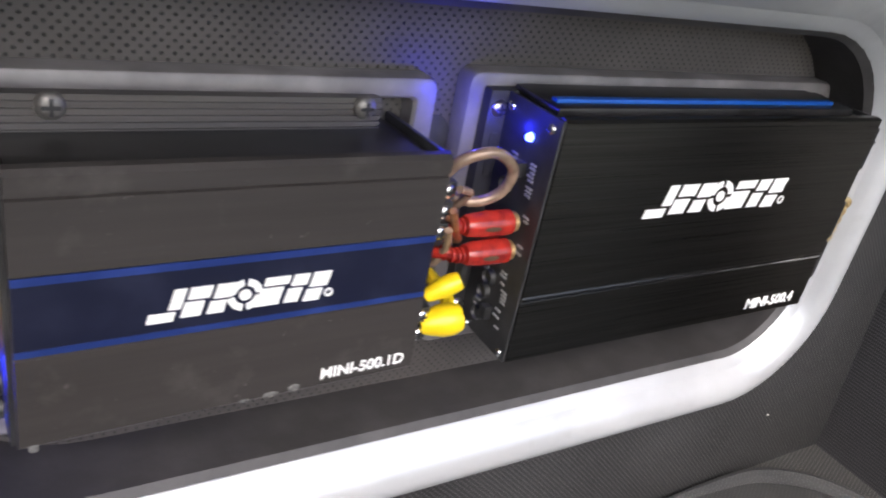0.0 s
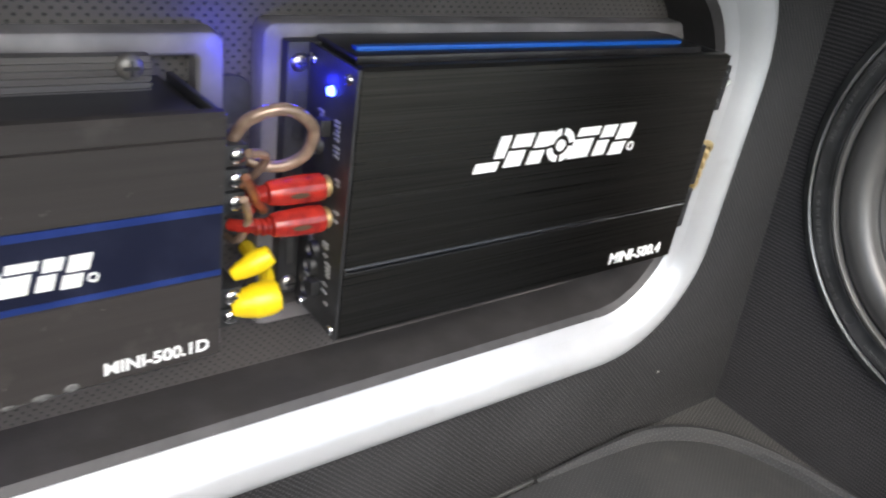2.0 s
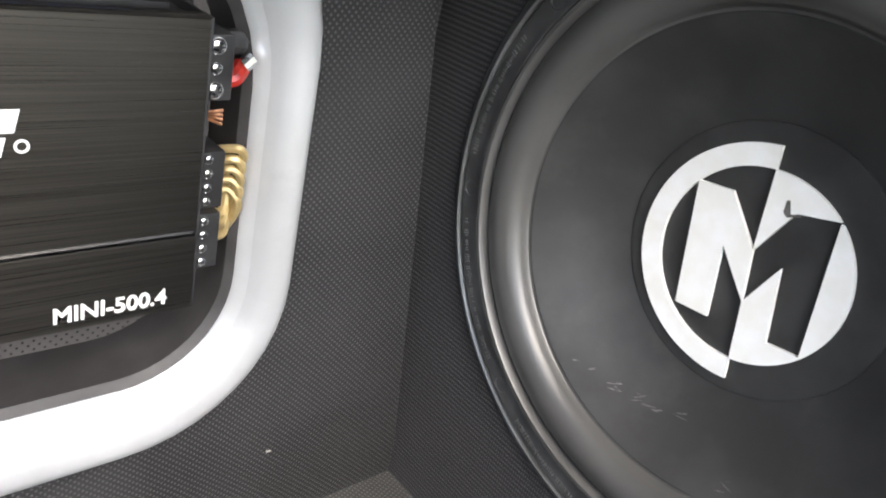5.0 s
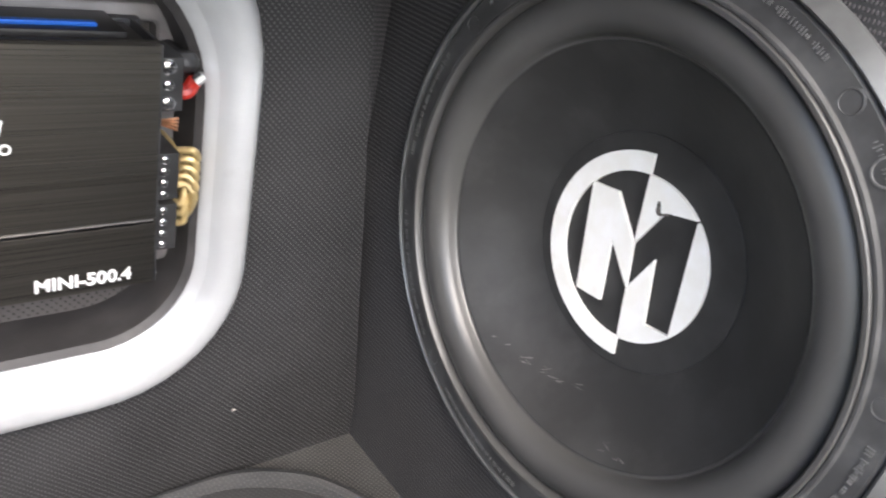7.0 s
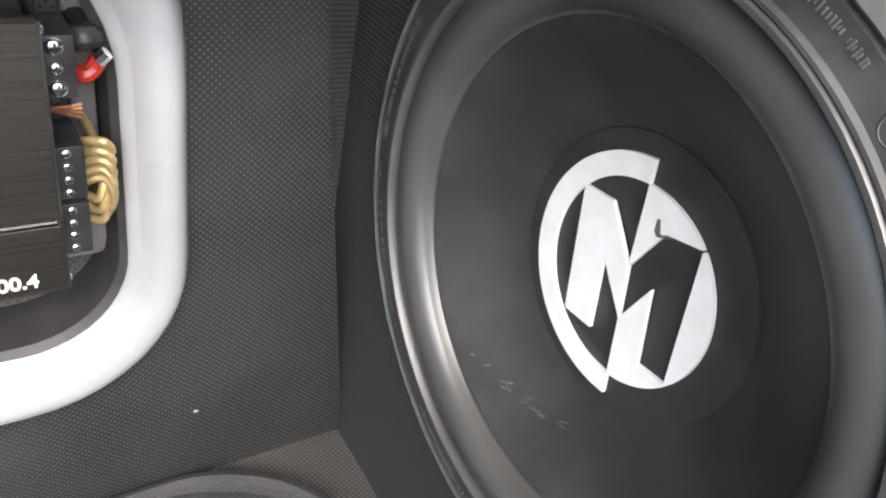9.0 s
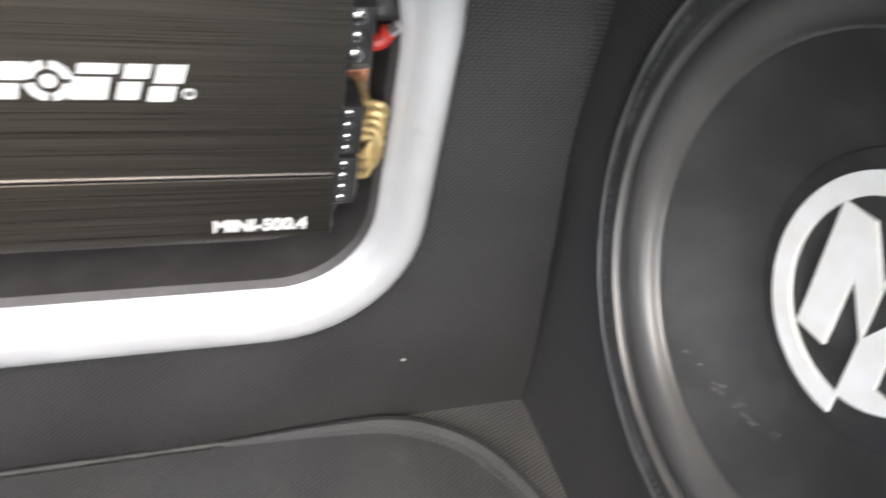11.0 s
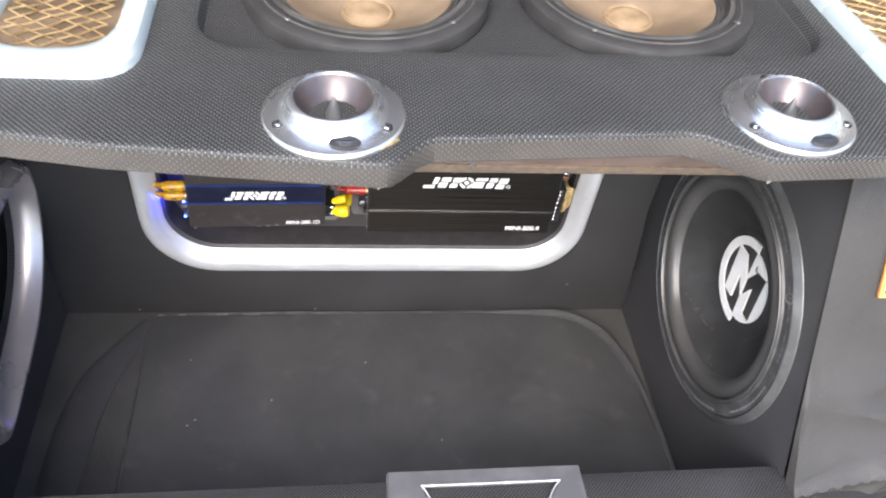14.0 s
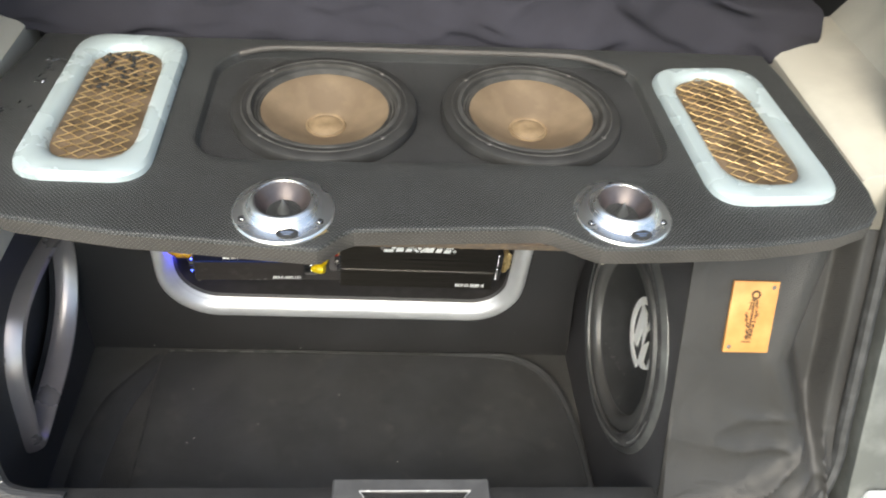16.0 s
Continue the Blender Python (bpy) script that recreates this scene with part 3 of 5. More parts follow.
# ---- trim rings ----
ring = thing("trim_ring", (0, 0, 0), "bright silver painted trim ring round the amplifier recess", "trim ring")
part("ring_face", loft(IN_LOOP, OUT_LOOP, [(0.20, -0.0035), (0.30, -0.0085), (0.42, -0.0122), (0.54, -0.0142), (0.66, -0.0145), (0.78, -0.0132), (0.88, -0.009), (0.97, -0.001), (1.0, 0.004)], xz), SILVER, ring, "rounded silver painted face")
part("inner_lip", loft(IN_LOOP, OUT_LOOP, [(0.0, 0.014), (0.0, 0.004), (0.05, 0.0010), (0.12, -0.0012), (0.20, -0.0035)], xz), SILVER, ring, "sloping inner lip of the ring")
reveal = part("recess_reveal", loft(rounded(-0.109, 0.448, 0.141, 0.3775, (0.068, 0.056, 0.082, 0.064)), OUT_LOOP, [(0.02, 0.0465), (0.0, 0.042), (0.0, 0.006), (0.1, 0.002)], xz), LINING)
structure(reveal, "smooth dark grey lining round the edge of the amplifier recess", "reveal")

ring_l = part("side_trim_ring", loft(grown(loop_l, -0.004), grown(loop_l, 0.026), [(0.0, -0.290), (0.0, -0.278), (0.15, -0.268), (0.4, -0.260), (0.7, -0.261), (0.9, -0.270), (1.0, -0.281)], yz), SILVER_WARM)
tagged(ring_l, "worn silver trim ring on the black side panel", "trim ring")

# ---- floor mat and welt ----
MAT = rounded(-0.155, 0.590, -0.398, -0.010, (0.03, 0.03, 0.13, 0.02), 12)
mat = part("floor_mat", prism(MAT, "z", -0.006, 0.0, 0.002), MAT_VINYL)
tagged(mat, "dusty black vinyl floor mat with a rounded corner", "floor mat")
welt_pts = [(0.36, -0.008, -0.002), (0.44, -0.009, 0.0), (0.49, -0.015, 0.001), (0.535, -0.040, 0.001), (0.562, -0.080, 0.001), (0.578, -0.130, 0.0), (0.588, -0.20, 0.0), (0.592, -0.30, -0.002), (0.594, -0.38, -0.003)]
tagged(part("mat_welt", tube(welt_pts, 0.006, 8, 8, radii=[0.003, 0.006, 0.008, 0.008, 0.008, 0.007, 0.006, 0.005]), MAT_VINYL), "raised black piping along the edge of the mat", "piping")
fold_pts = [(-0.160, -0.015, -0.004), (-0.180, -0.06, -0.005), (-0.210, -0.12, -0.006), (-0.225, -0.19, -0.007), (-0.230, -0.27, -0.007), (-0.230, -0.36, -0.008)]
tagged(part("lining_fold", moved(tube(fold_pts, 0.012, 14, 8, radii=[0.006, 0.018, 0.026, 0.028, 0.026, 0.020]), Matrix.Translation((0, 0, -0.0065)) @ Matrix.Diagonal((1, 1, 0.25, 1)) @ Matrix.Translation((0, 0, 0.0065))), MAT_VINYL), "soft fold in the black lining beside the mat", "fold")

# black tubes put the shade of the gaps round the mat into shape
tagged(part("mat_seam_shade", tube([(-0.1562, -0.022, -0.004), (-0.1575, -0.14, -0.0035), (-0.1570, -0.26, -0.0035), (-0.1565, -0.385, -0.004)], 0.0022, 6, 6), SEAL), "black strip standing for the shade in the gap along the floor mat", "seam")
tagged(part("mat_gap_shade", tube([(-0.15, -0.0055, -0.005), (0.05, -0.0045, -0.0048), (0.22, -0.0050, -0.0045), (0.40, -0.0045, -0.004)], 0.0036, 8, 6, radii=[0.0036, 0.0042, 0.0030, 0.0012]), SEAL), "black strip standing for the shade between the floor mat and the bulkhead", "seam")
for x, w in ((-0.142, 0.004), (-0.112, 0.006), (-0.052, 0.009), (-0.008, 0.013)):
    tagged(part("worn_edge", box(x - w, x + w, -0.0098, -0.0080, -0.0032, 0.0006, 0.0004), WORN), "worn grey patch on the rear edge of the mat", "worn patch", "worn patches on the mat")
rng = random.Random(7)
for x, y, z in ((0.487, -0.001, 0.060), (0.089, -0.001, 0.002), (-0.174, -0.001, 0.003)):
    tagged(part("dust_speck", moved(box(-0.0016, 0.0016, -0.0006, 0.0006, -0.0007, 0.0007, 0.0003), pose(x, y, z, 0, 20 * rng.random(), 0)), DUST), "pale speck of dust on black vinyl", "speck", "specks of dust")
for k in range(7):
    x, y = rng.uniform(-0.12, 0.55), rng.uniform(-0.36, -0.05)
    tagged(part("dust_speck", moved(box(-0.0012, 0.0012, -0.0007, 0.0007, 0, 0.0006), pose(x, y, 0.0, 0, 0, 90 * rng.random())), DUST), "pale speck of dust on the floor mat", "speck", "specks of dust")


# ---- amplifiers ----
def maker_mark(x0, x1, z, h, y, parent):
    """The maker's mark as plain slanted blocks and a notched disc."""
    w, s = x1 - x0, 0.25

    def block(a, b, c, d):
        pts = [(x0 + w * u + s * h * (v - 0.5), z + h * (v - 0.5)) for u, v in ((a, c), (b, c), (b, d), (a, d))]
        part("mark_block", prism(pts, "y", y - 0.0004, y + 0.0004), WHITE_INK, parent, smooth=0)

    for a, b, low, slit in ((0.00, 0.15, -0.08, 0.22), (0.165, 0.285, 0.0, 0.5), (0.30, 0.405, 0.0, 0.42), (0.56, 0.71, 0.0, 0.62), (0.725, 0.825, 0.0, 0.5), (0.84, 0.955, -0.05, 0.38)):
        block(a, b - 0.02, low, slit)
        block(a + (0.09 if low == -0.08 else 0.01), b, slit + 0.10, 1.0)
    cx, r = x0 + w * 0.48, h * 0.56
    for k in range(4):
        a0 = 45 + 90 * k
        part("mark_arc", prism(arc(cx, z, r, a0 - 36, a0 + 36, 8) + arc(cx, z, r * 0.6, a0 + 36, a0 - 36, 8), "y", y - 0.0004, y + 0.0004), WHITE_INK, parent, smooth=0)
    part("mark_hub", lathe([(0.0, -0.0004), (0.34 * r, -0.0004), (0.34 * r, 0.0003)], "y", (cx, y, z), 16), WHITE_INK, parent, smooth=0)
    part("mark_dot", lathe([(0.10 * h, -0.0003), (0.16 * h, -0.0003), (0.16 * h, 0.0003), (0.10 * h, 0.0003)], "y", (x1 - 0.16 * h, y, z - 0.33 * h), 16, True), WHITE_INK, parent, smooth=0)


def print_bars(x, rows, parent, seed):
    """Tiny unreadable captions on an end plate."""
    r = random.Random(seed)
    bits = []
    for y, z, n in rows:
        for k in range(n):
            if r.random() < 0.8:
                bits.append(box(x - 0.0003, x + 0.0003, y - 0.0028, y + 0.0028 * r.uniform(0.2, 1), z - 0.0021 * k - 0.0005, z - 0.0021 * k + 0.0006))
    tagged(part("caption", joined(*bits), GREY_INK, parent, "small grey printed captions", smooth=0), kind="stuff")


# matte amplifier
A1 = (-0.077, 0.0950, -0.028, 0.024, 0.2070, 0.3225)
amp1 = thing("amplifier", ((A1[0] + A1[1]) / 2, 0.03, A1[4]), "matte dark grey car amplifier with a navy band and yellow plugs", "amplifier", "amplifiers in the recess")
amp1.location = (0, 0, 0)
x0, x1, yf, yb, z0, z1 = A1
prof = [(yb, z0), (yf + 0.003, z0), (yf, z0 + 0.003), (yf, 0.2495), (yf + 0.001, 0.250), (yf + 0.001, 0.2835), (yf, 0.284), (yf, z1 - 0.0105), (yf + 0.0014, z1 - 0.010), (yf + 0.0014, z1 - 0.0092), (yf, z1 - 0.0087), (yf, z1 - 0.002), (yf + 0.002, z1), (yf + 0.005, z1 + 0.0005), (yf + 0.012, z1 - 0.004), (yb, z1 - 0.004)]
part("front_shell", prism(prof[1:14] + [(yf + 0.006, z1 - 0.004), (yf + 0.006, z0)], "x", x0, x1), AMP_MATTE, amp1, "worn matte dark grey metal face", smooth=20)
part("case", box(x0 + 0.002, x1 - 0.002, yf + 0.006, 0.040, z0 + 0.001, z1 - 0.005, 0.001), AMP_BODY, amp1, "black ribbed case")
zz = z1 - 0.004
flange = part("mounting_flange", box(x0 - 0.004, x1 - 0.012, 0.020, 0.026, zz - 0.003, zz + 0.013), RIB, amp1, "ribbed grey mounting flange", smooth=0)
for k in range(5):
    part("flange_rib", box(x0 - 0.004, x1 - 0.012, 0.0185, 0.0202, zz - 0.002 + k * 0.0028, zz - 0.0006 + k * 0.0028), RIB, flange, smooth=0)
for sx in (-0.056, 0.074):
    screw_head((sx, 0.0180, 0.3275), "-y", 0.0055, "flange_screw", amp1, SCREW_DULL)
part("navy_band", box(x0 + 0.0005, x1 - 0.0005, yf + 0.0006, yf + 0.002, 0.2505, 0.2832), NAVY, amp1, "dark navy inlay band", smooth=0)
for a, b in ((0.2505, 0.2532), (0.2800, 0.2832)):
    part("blue_line", box(x0 + 0.0004, x1 - 0.0004, yf + 0.0002, yf + 0.0015, a, b), BLUE_LINE, amp1, "thin blue line", smooth=0)
maker_mark(-0.0305, 0.0455, 0.2650, 0.0130, yf + 0.0003, amp1)
lettering("MINI-500.1D", 0.0084, pose(0.0452, yf - 0.0001, 0.2135, 90, 0, 0), WHITE_INK, amp1)
for xe, sgn in ((x0, -1), (x1, 1)):
    part("end_plate", box(min(xe, xe + sgn * 0.002) - 0.0003, max(xe, xe + sgn * 0.002) + 0.0003, yf + 0.004, 0.034, z0 + 0.001, z1 - 0.002, 0.0006), BLACK_PLASTIC, amp1, "black end plate")
    for zz in (z0 + 0.008, z1 - 0.012):
        screw_head((xe + sgn * 0.0024, 0.002, zz), "x" if sgn > 0 else "-x", 0.0024, "end_screw", amp1)
part("gain_knob", lathe([(0, 0.011), (0.0055, 0.011), (0.0062, 0.009), (0.0062, 0)], "-x", (x0 - 0.002, 0.0, 0.222), 16), BLACK_PLASTIC, amp1, "black control knob")
part("remote_knob", lathe([(0, 0.007), (0.004, 0.007), (0.0045, 0.005), (0.0045, 0)], "-x", (x0 - 0.002, -0.002, 0.2105), 16), BLACK_PLASTIC, amp1, "small black knob")
for z, r in ((0.2300, 1.0), (0.2035, 1.1)):
    part("power_led", lathe([(0, 0.003 * r), (0.0011 * r, 0.0025 * r), (0.0016 * r, 0)], "-x", (x0 - 0.0085, 0.0, z), 12), LED_BLUE, amp1, "lit blue power lamp")
for k, z in enumerate((0.298, 0.287, 0.276, 0.228, 0.217)):
    part("terminal", box(x1 + 0.002, x1 + 0.0165, -0.0135, 0.018, z - 0.0048, z + 0.0048, 0.0006), BLACK_PLASTIC, amp1, "black screw terminal")
    screw_head((x1 + 0.0120, -0.0137, z), "-y", 0.0038, "terminal_screw", amp1, CHROME)

TURNED = Matrix.Translation((-0.071, -0.031, 0.2085)) @ Matrix.Rotation(radians(3.3), 4, "Z") @ Matrix.Rotation(radians(1.3), 4, "Y") @ Matrix.Translation((0.077, 0.028, -0.207))  # it sits a little askew
amp1.matrix_basis = TURNED

# glossy amplifier
A2 = (0.162, 0.4175, -0.021, 0.024, 0.1955, 0.3355)
amp2 = thing("amplifier", (0, 0, 0), "glossy black brushed-metal car amplifier with red plugs and a blue lamp", "amplifier", "amplifiers in the recess")
x0, x1, yf, yb, z0, z1 = A2
prof = [(yf + 0.004, z0), (yf, z0 + 0.0015), (yf, 0.2345), (yf + 0.0008, 0.2352), (yf + 0.0008, 0.2358), (yf - 0.0002, 0.2364), (yf + 0.0008, 0.2370), (yf + 0.0008, 0.2376), (yf, 0.2383), (yf, z1 - 0.0015), (yf + 0.002, z1), (yf + 0.006, z1), (yf + 0.006, z0)]
part("front_shell", prism(prof, "x", x0, x1), AMP_GLOSS, amp2, "glossy black brushed face with a fine double groove", smooth=20)
part("groove_line", box(x0 + 0.001, x1 - 0.001, yf - 0.0007, yf + 0.001, 0.2358, 0.2370), CHROME, amp2, "bright polished groove line", smooth=0)
part("case", box(x0 + 0.0025, x1 - 0.0025, yf + 0.0055, 0.0265, z0 + 0.001, z1 - 0.003, 0.001), AMP_BODY, amp2, "black case")
part("top_rail", box(x0 + 0.004, x1 - 0.012, -0.008, 0.030, z1 - 0.004, z1 + 0.0015, 0.001), AMP_BODY, amp2, "black top rail")
part("blue_strip", box(x0 + 0.008, x1 - 0.024, -0.0005, 0.0045, z1 + 0.0012, z1 + 0.0035, 0.0006), BLUE_STRIP, amp2, "bright blue strip along the top")
part("base_plate", box(x0 - 0.0125, x1 + 0.006, 0.0255, 0.0453, z0 + 0.004, z1 - 0.001, 0.001), BLACK_PLASTIC, amp2, "black mounting base")
screw_head((x0 - 0.0065, 0.0252, 0.325), "-y", 0.0046, "base_screw", amp2)
for a, b in ((0.288, 0.312), (0.218, 0.244)):
    part("base_slot", box(x0 - 0.0085, x0 - 0.0045, 0.0247, 0.0253, a, b, 0.0002), SEAL, amp2, "dark mounting slot")
screw_head((x0 - 0.0065, 0.0252, 0.206), "-y", 0.0046, "base_screw", amp2)
for xe, sgn in ((x0, -1), (x1, 1)):
    part("end_plate", box(min(xe, xe + sgn * 0.0018), max(xe, xe + sgn * 0.0018), yf + 0.0008, 0.0255, z0 + 0.0008, z1 - 0.0008, 0.0005), BLACK_PLASTIC, amp2, "black end plate")
    for y, z in ((-0.013, z1 - 0.007), (0.021, z1 - 0.0075), (-0.015, z0 + 0.0045), (0.019, z0 + 0.002)):
        screw_head((xe + sgn * 0.0022, y, z), "x" if sgn > 0 else "-x", 0.0027, "end_screw", amp2, CHROME)
part("power_led", lathe([(0, 0.0026), (0.0018, 0.0021), (0.0025, 0)], "-x", (x0 - 0.0018, 0.001, 0.319), 12), LED_BLUE, amp2, "lit blue power lamp")
for y, z in ((0.002, 0.302), (0.001, 0.217)):
    part("switch", box(x0 - 0.007, x0 - 0.0015, y - 0.003, y + 0.003, z - 0.004, z + 0.004, 0.0006), BLACK_PLASTIC, amp2, "black slide switch")
for y, z in ((0.010, 0.290), (0.006, 0.236), (0.008, 0.226), (0.009, 0.211)):
    part("trim_pot", lathe([(0, 0.001), (0.0035, 0.0012), (0.0042, 0.003), (0.0048, 0)], "-x", (x0 - 0.0018, y, z), 16), BLACK_PLASTIC, amp2, "recessed trim dial")
print_bars(x0 - 0.0020, [(-0.006, 0.307, 5), (-0.007, 0.297, 4), (0.010, 0.309, 3), (-0.010, 0.280, 3), (-0.011, 0.264, 3), (-0.004, 0.244, 4), (-0.008, 0.234, 4), (-0.006, 0.222, 5), (-0.008, 0.212, 4), (0.012, 0.242, 3), (0.013, 0.218, 3)], amp2, 3)
maker_mark(0.233, 0.349, 0.2895, 0.0175, yf - 0.0001, amp2)
lettering("MINI-500.4", 0.0108, pose(0.3555, yf - 0.0003, 0.2018, 90, 0, 0), WHITE_INK, amp2)
for a, b in ((0.2975, 0.3265), (0.2455, 0.2735), (0.2135, 0.2425)):
    blk = part("terminal_block", box(x1 + 0.002, x1 + 0.0145, -0.015, 0.014, a, b, 0.0008), BLACK_PLASTIC, amp2, "black terminal block")
    n = 3 if a > 0.29 else 4
    for k in range(n):
        rr = (0.0041 if k != 1 else 0.003) if n == 3 else 0.0024
        screw_head((x1 + 0.0065, -0.0152, a + (b - a) * (k + 0.5) / n), "-y", rr, "terminal_screw", blk, CHROME)

# grey frames round each amplifier pocket
for (a, b, c, d), lab in (((-0.086, 0.123, 0.164, 0.3375), "grey acrylic pocket frame round the matte amplifier"), ((0.1405, 0.4475, 0.176, 0.3415), "grey acrylic pocket frame round the glossy amplifier")):
    inn = rounded(a + 0.0125, b - 0.0125, c + 0.010, d - 0.0105, (0.003,) * 4, 3)
    out = rounded(a, b, c, d, (0.006,) * 4, 3)
    fr = part("pocket_frame", loft(inn, out, [(0, 0.0465), (0, 0.0345), (0.12, 0.033), (0.8, 0.0325), (0.93, 0.0335), (1, 0.036), (1, 0.0465)], xz), GREY_FRAME)
    tagged(fr, lab, "frame", "amplifier pocket frames")

# blue light of the power lamps
for name, place, watts in (("blue_lamp_light", (0.1275, 0.018, 0.3325), 0.013), ("blue_lamp_light", (0.1530, 0.012, 0.3215), 0.0050), ("blue_lamp_light", (-0.098, -0.002, 0.222), 0.024)):
    ld = bpy.data.lights.new(name, "POINT")
    ld.energy, ld.color, ld.shadow_soft_size = watts, (0.02, 0.025, 1.0), 0.002
    new(name, ld).location = place


# ---- plugs and cables ----
def rca_plug(tip, length, r, mat, label):
    """A plug lying along x, its tip at the amplifier; negative length points away to the left."""
    x, y, z = tip
    t = thing("phono_plug", tip, label, "plug", "phono plugs")
    t.location = (0, 0, 0)
    d = "-x"
    part("sleeve", lathe([(0, length), (0.75 * r, length), (0.86 * r, 0.95 * length), (0.95 * r, 0.80 * length), (1.04 * r, 0.5 * length), (r, 0.45 * length), (1.04 * r, 0.4 * length), (r, 0.12 * length), (0.85 * r, 0.08 * length), (0, 0.08 * length)], d, (x, y, z), 20), mat, t, "ribbed translucent sleeve")
    part("contact_ring", lathe([(0, 0.1 * length), (0.75 * r, 0.1 * length), (0.8 * r, 0), (0.5 * r, -0.002), (0, -0.002)], d, (x, y, z), 16), GOLD, t, "gold contact ring")
    part("strain_relief", tube([(x - length, y, z), (x - length - 0.008, y + 0.004, z - 0.001), (x - length - 0.014, y + 0.014, z - 0.004)], r * 0.45, 10, 5), mat, t, "ribbed strain relief")
    for k in range(4):
        part("boot_rib", lathe([(0.40 * r, 0), (0.62 * r, 0.0004), (0.62 * r, 0.0012), (0.40 * r, 0.0016)], d, (x - length - 0.0012 - 0.0024 * k, y + 0.0006 * k * k, z - 0.0003 * k), 14), mat, t)
    part("grip_slot", moved(lathe([(0, 0.0003), (0.004, 0.0003), (0.005, -0.0006)], "-y", (0, 0, 0), 16), Matrix.Translation((x - 0.55 * length, y - 1.0 * r, z)) @ Matrix.Diagonal((1.1, 1, 0.3, 1))), BURNT, t, "dark grip slot")
    return t


rca_plug((0.159, -0.003, 0.2745), 0.030, 0.0068, RED, "red translucent phono plug in the glossy amplifier")
rca_plug((0.159, -0.005, 0.2590), 0.028, 0.0068, RED, "red translucent phono plug with a ribbed boot")
for z in (0.2575, 0.2415):
    rca_plug((-0.0815, 0.0, z), 0.029, 0.0072, AMBER, "amber yellow phono plug in the matte amplifier").matrix_basis = TURNED
tagged(part("power_cable", tube([(0.114, 0.004, 0.296), (0.118, -0.006, 0.311), (0.133, -0.010, 0.316), (0.147, -0.008, 0.306), (0.147, -0.002, 0.291), (0.135, 0.004, 0.284), (0.122, 0.012, 0.288), (0.118, 0.040, 0.292)], 0.0029, 12, 8), CABLE), "smoky clear cable looped between the amplifiers", "cable")
tagged(part("power_cable", tube([(0.108, 0.0, 0.287), (0.118, -0.004, 0.281), (0.124, 0.006, 0.276), (0.122, 0.032, 0.270)], 0.0026, 8, 8), COPPER), "copper-coloured cable from the screw terminal", "cable")
tagged(part("power_cable", tube([(0.108, 0.0, 0.276), (0.120, -0.002, 0.268), (0.126, 0.010, 0.262), (0.124, 0.034, 0.255)], 0.0026, 8, 8), RED), "dark red cable beside the plugs", "cable")
for k, (a, b, c, m) in enumerate((((0.116, -0.010, 0.287), (0.124, -0.004, 0.272), (0.131, 0.006, 0.262), COPPER), ((0.116, -0.009, 0.276), (0.121, -0.002, 0.262), (0.120, 0.010, 0.246), CABLE), ((0.117, -0.010, 0.298), (0.128, -0.003, 0.292), (0.126, 0.012, 0.276), CABLE))):
    tagged(part("power_cable", tube([a, b, c, (c[0] - 0.002, 0.042, c[2] - 0.006)], 0.0021, 8, 8), m), "thin brown cable behind the red plugs", "cable", "cables between the amplifiers")
for p, q, r in (((0.113, -0.004, 0.219), (0.135, -0.008, 0.2225), 0.0088), ((0.113, -0.004, 0.236), (0.130, -0.008, 0.246), 0.0055)):
    boot = part("cable_boot", tube([p, ((p[0] + q[0]) / 2, p[1] - 0.002, (p[2] + q[2]) / 2), q], r, 12, 6, radii=[0.55 * r, 0.8 * r, r, r, 0.8 * r]), YELLOW)
    tagged(boot, "bright yellow vinyl boot on a cable end", "cable boot", "yellow cable boots")
tagged(part("power_cable", tube([(0.129, -0.004, 0.2225), (0.136, 0.010, 0.224), (0.136, 0.036, 0.226)], 0.004, 8, 6), YELLOW), "short yellow cable running into the panel", "cable")

for k in range(5):
    z = 0.268 - 0.006 * k
    tagged(part("speaker_cable", tube([(0.431, 0.0, z), (0.441, -0.010 + 0.002 * k, z + 0.004), (0.4455, -0.006, z - 0.004), (0.443, 0.008, z - 0.012 - 0.003 * k), (0.436 + 0.001 * k, 0.034, z - 0.022)], 0.0022, 8, 8), BRASS), "golden clear-jacketed speaker cable", "cable", "speaker cables")
for k in range(3):
    tagged(part("speaker_cable", tube([(0.431, 0.004, 0.238 - 0.007 * k), (0.439 + 0.001 * k, -0.002, 0.236 - 0.006 * k), (0.443, 0.004, 0.252), (0.441, 0.020, 0.262), (0.438, 0.036, 0.266)], 0.0022, 8, 8), BRASS), "golden clear-jacketed speaker cable", "cable", "speaker cables")
tagged(part("ring_terminal", joined(tube([(0.431, 0.0, 0.303), (0.438, -0.004, 0.304), (0.444, 0.0, 0.309)], 0.0042, 10, 6), ), RED), "red insulated cable lug", "cable lug")
tagged(part("cable_tail", tube([(0.431, 0.006, 0.317), (0.440, 0.002, 0.319), (0.444, 0.014, 0.316), (0.440, 0.036, 0.316)], 0.006, 10, 6), BLACK_PLASTIC), "black power cable bending into the panel", "cable")
tagged(part("cable_end", tube([(0.443, -0.004, 0.310), (0.447, -0.005, 0.314)], 0.0032, 8, 2), CHROME), "shiny tinned cable end", "cable end")
tagged(part("copper_tail", joined(*[tube([(0.419, -0.006, 0.289), (0.427, -0.008 + 0.001 * k, 0.290 - 0.0015 * k), (0.434, -0.004, 0.289 - 0.0022 * k)], 0.0009, 6, 5) for k in range(4)]), COPPER), "frayed copper strands at the terminal", "cable strands")

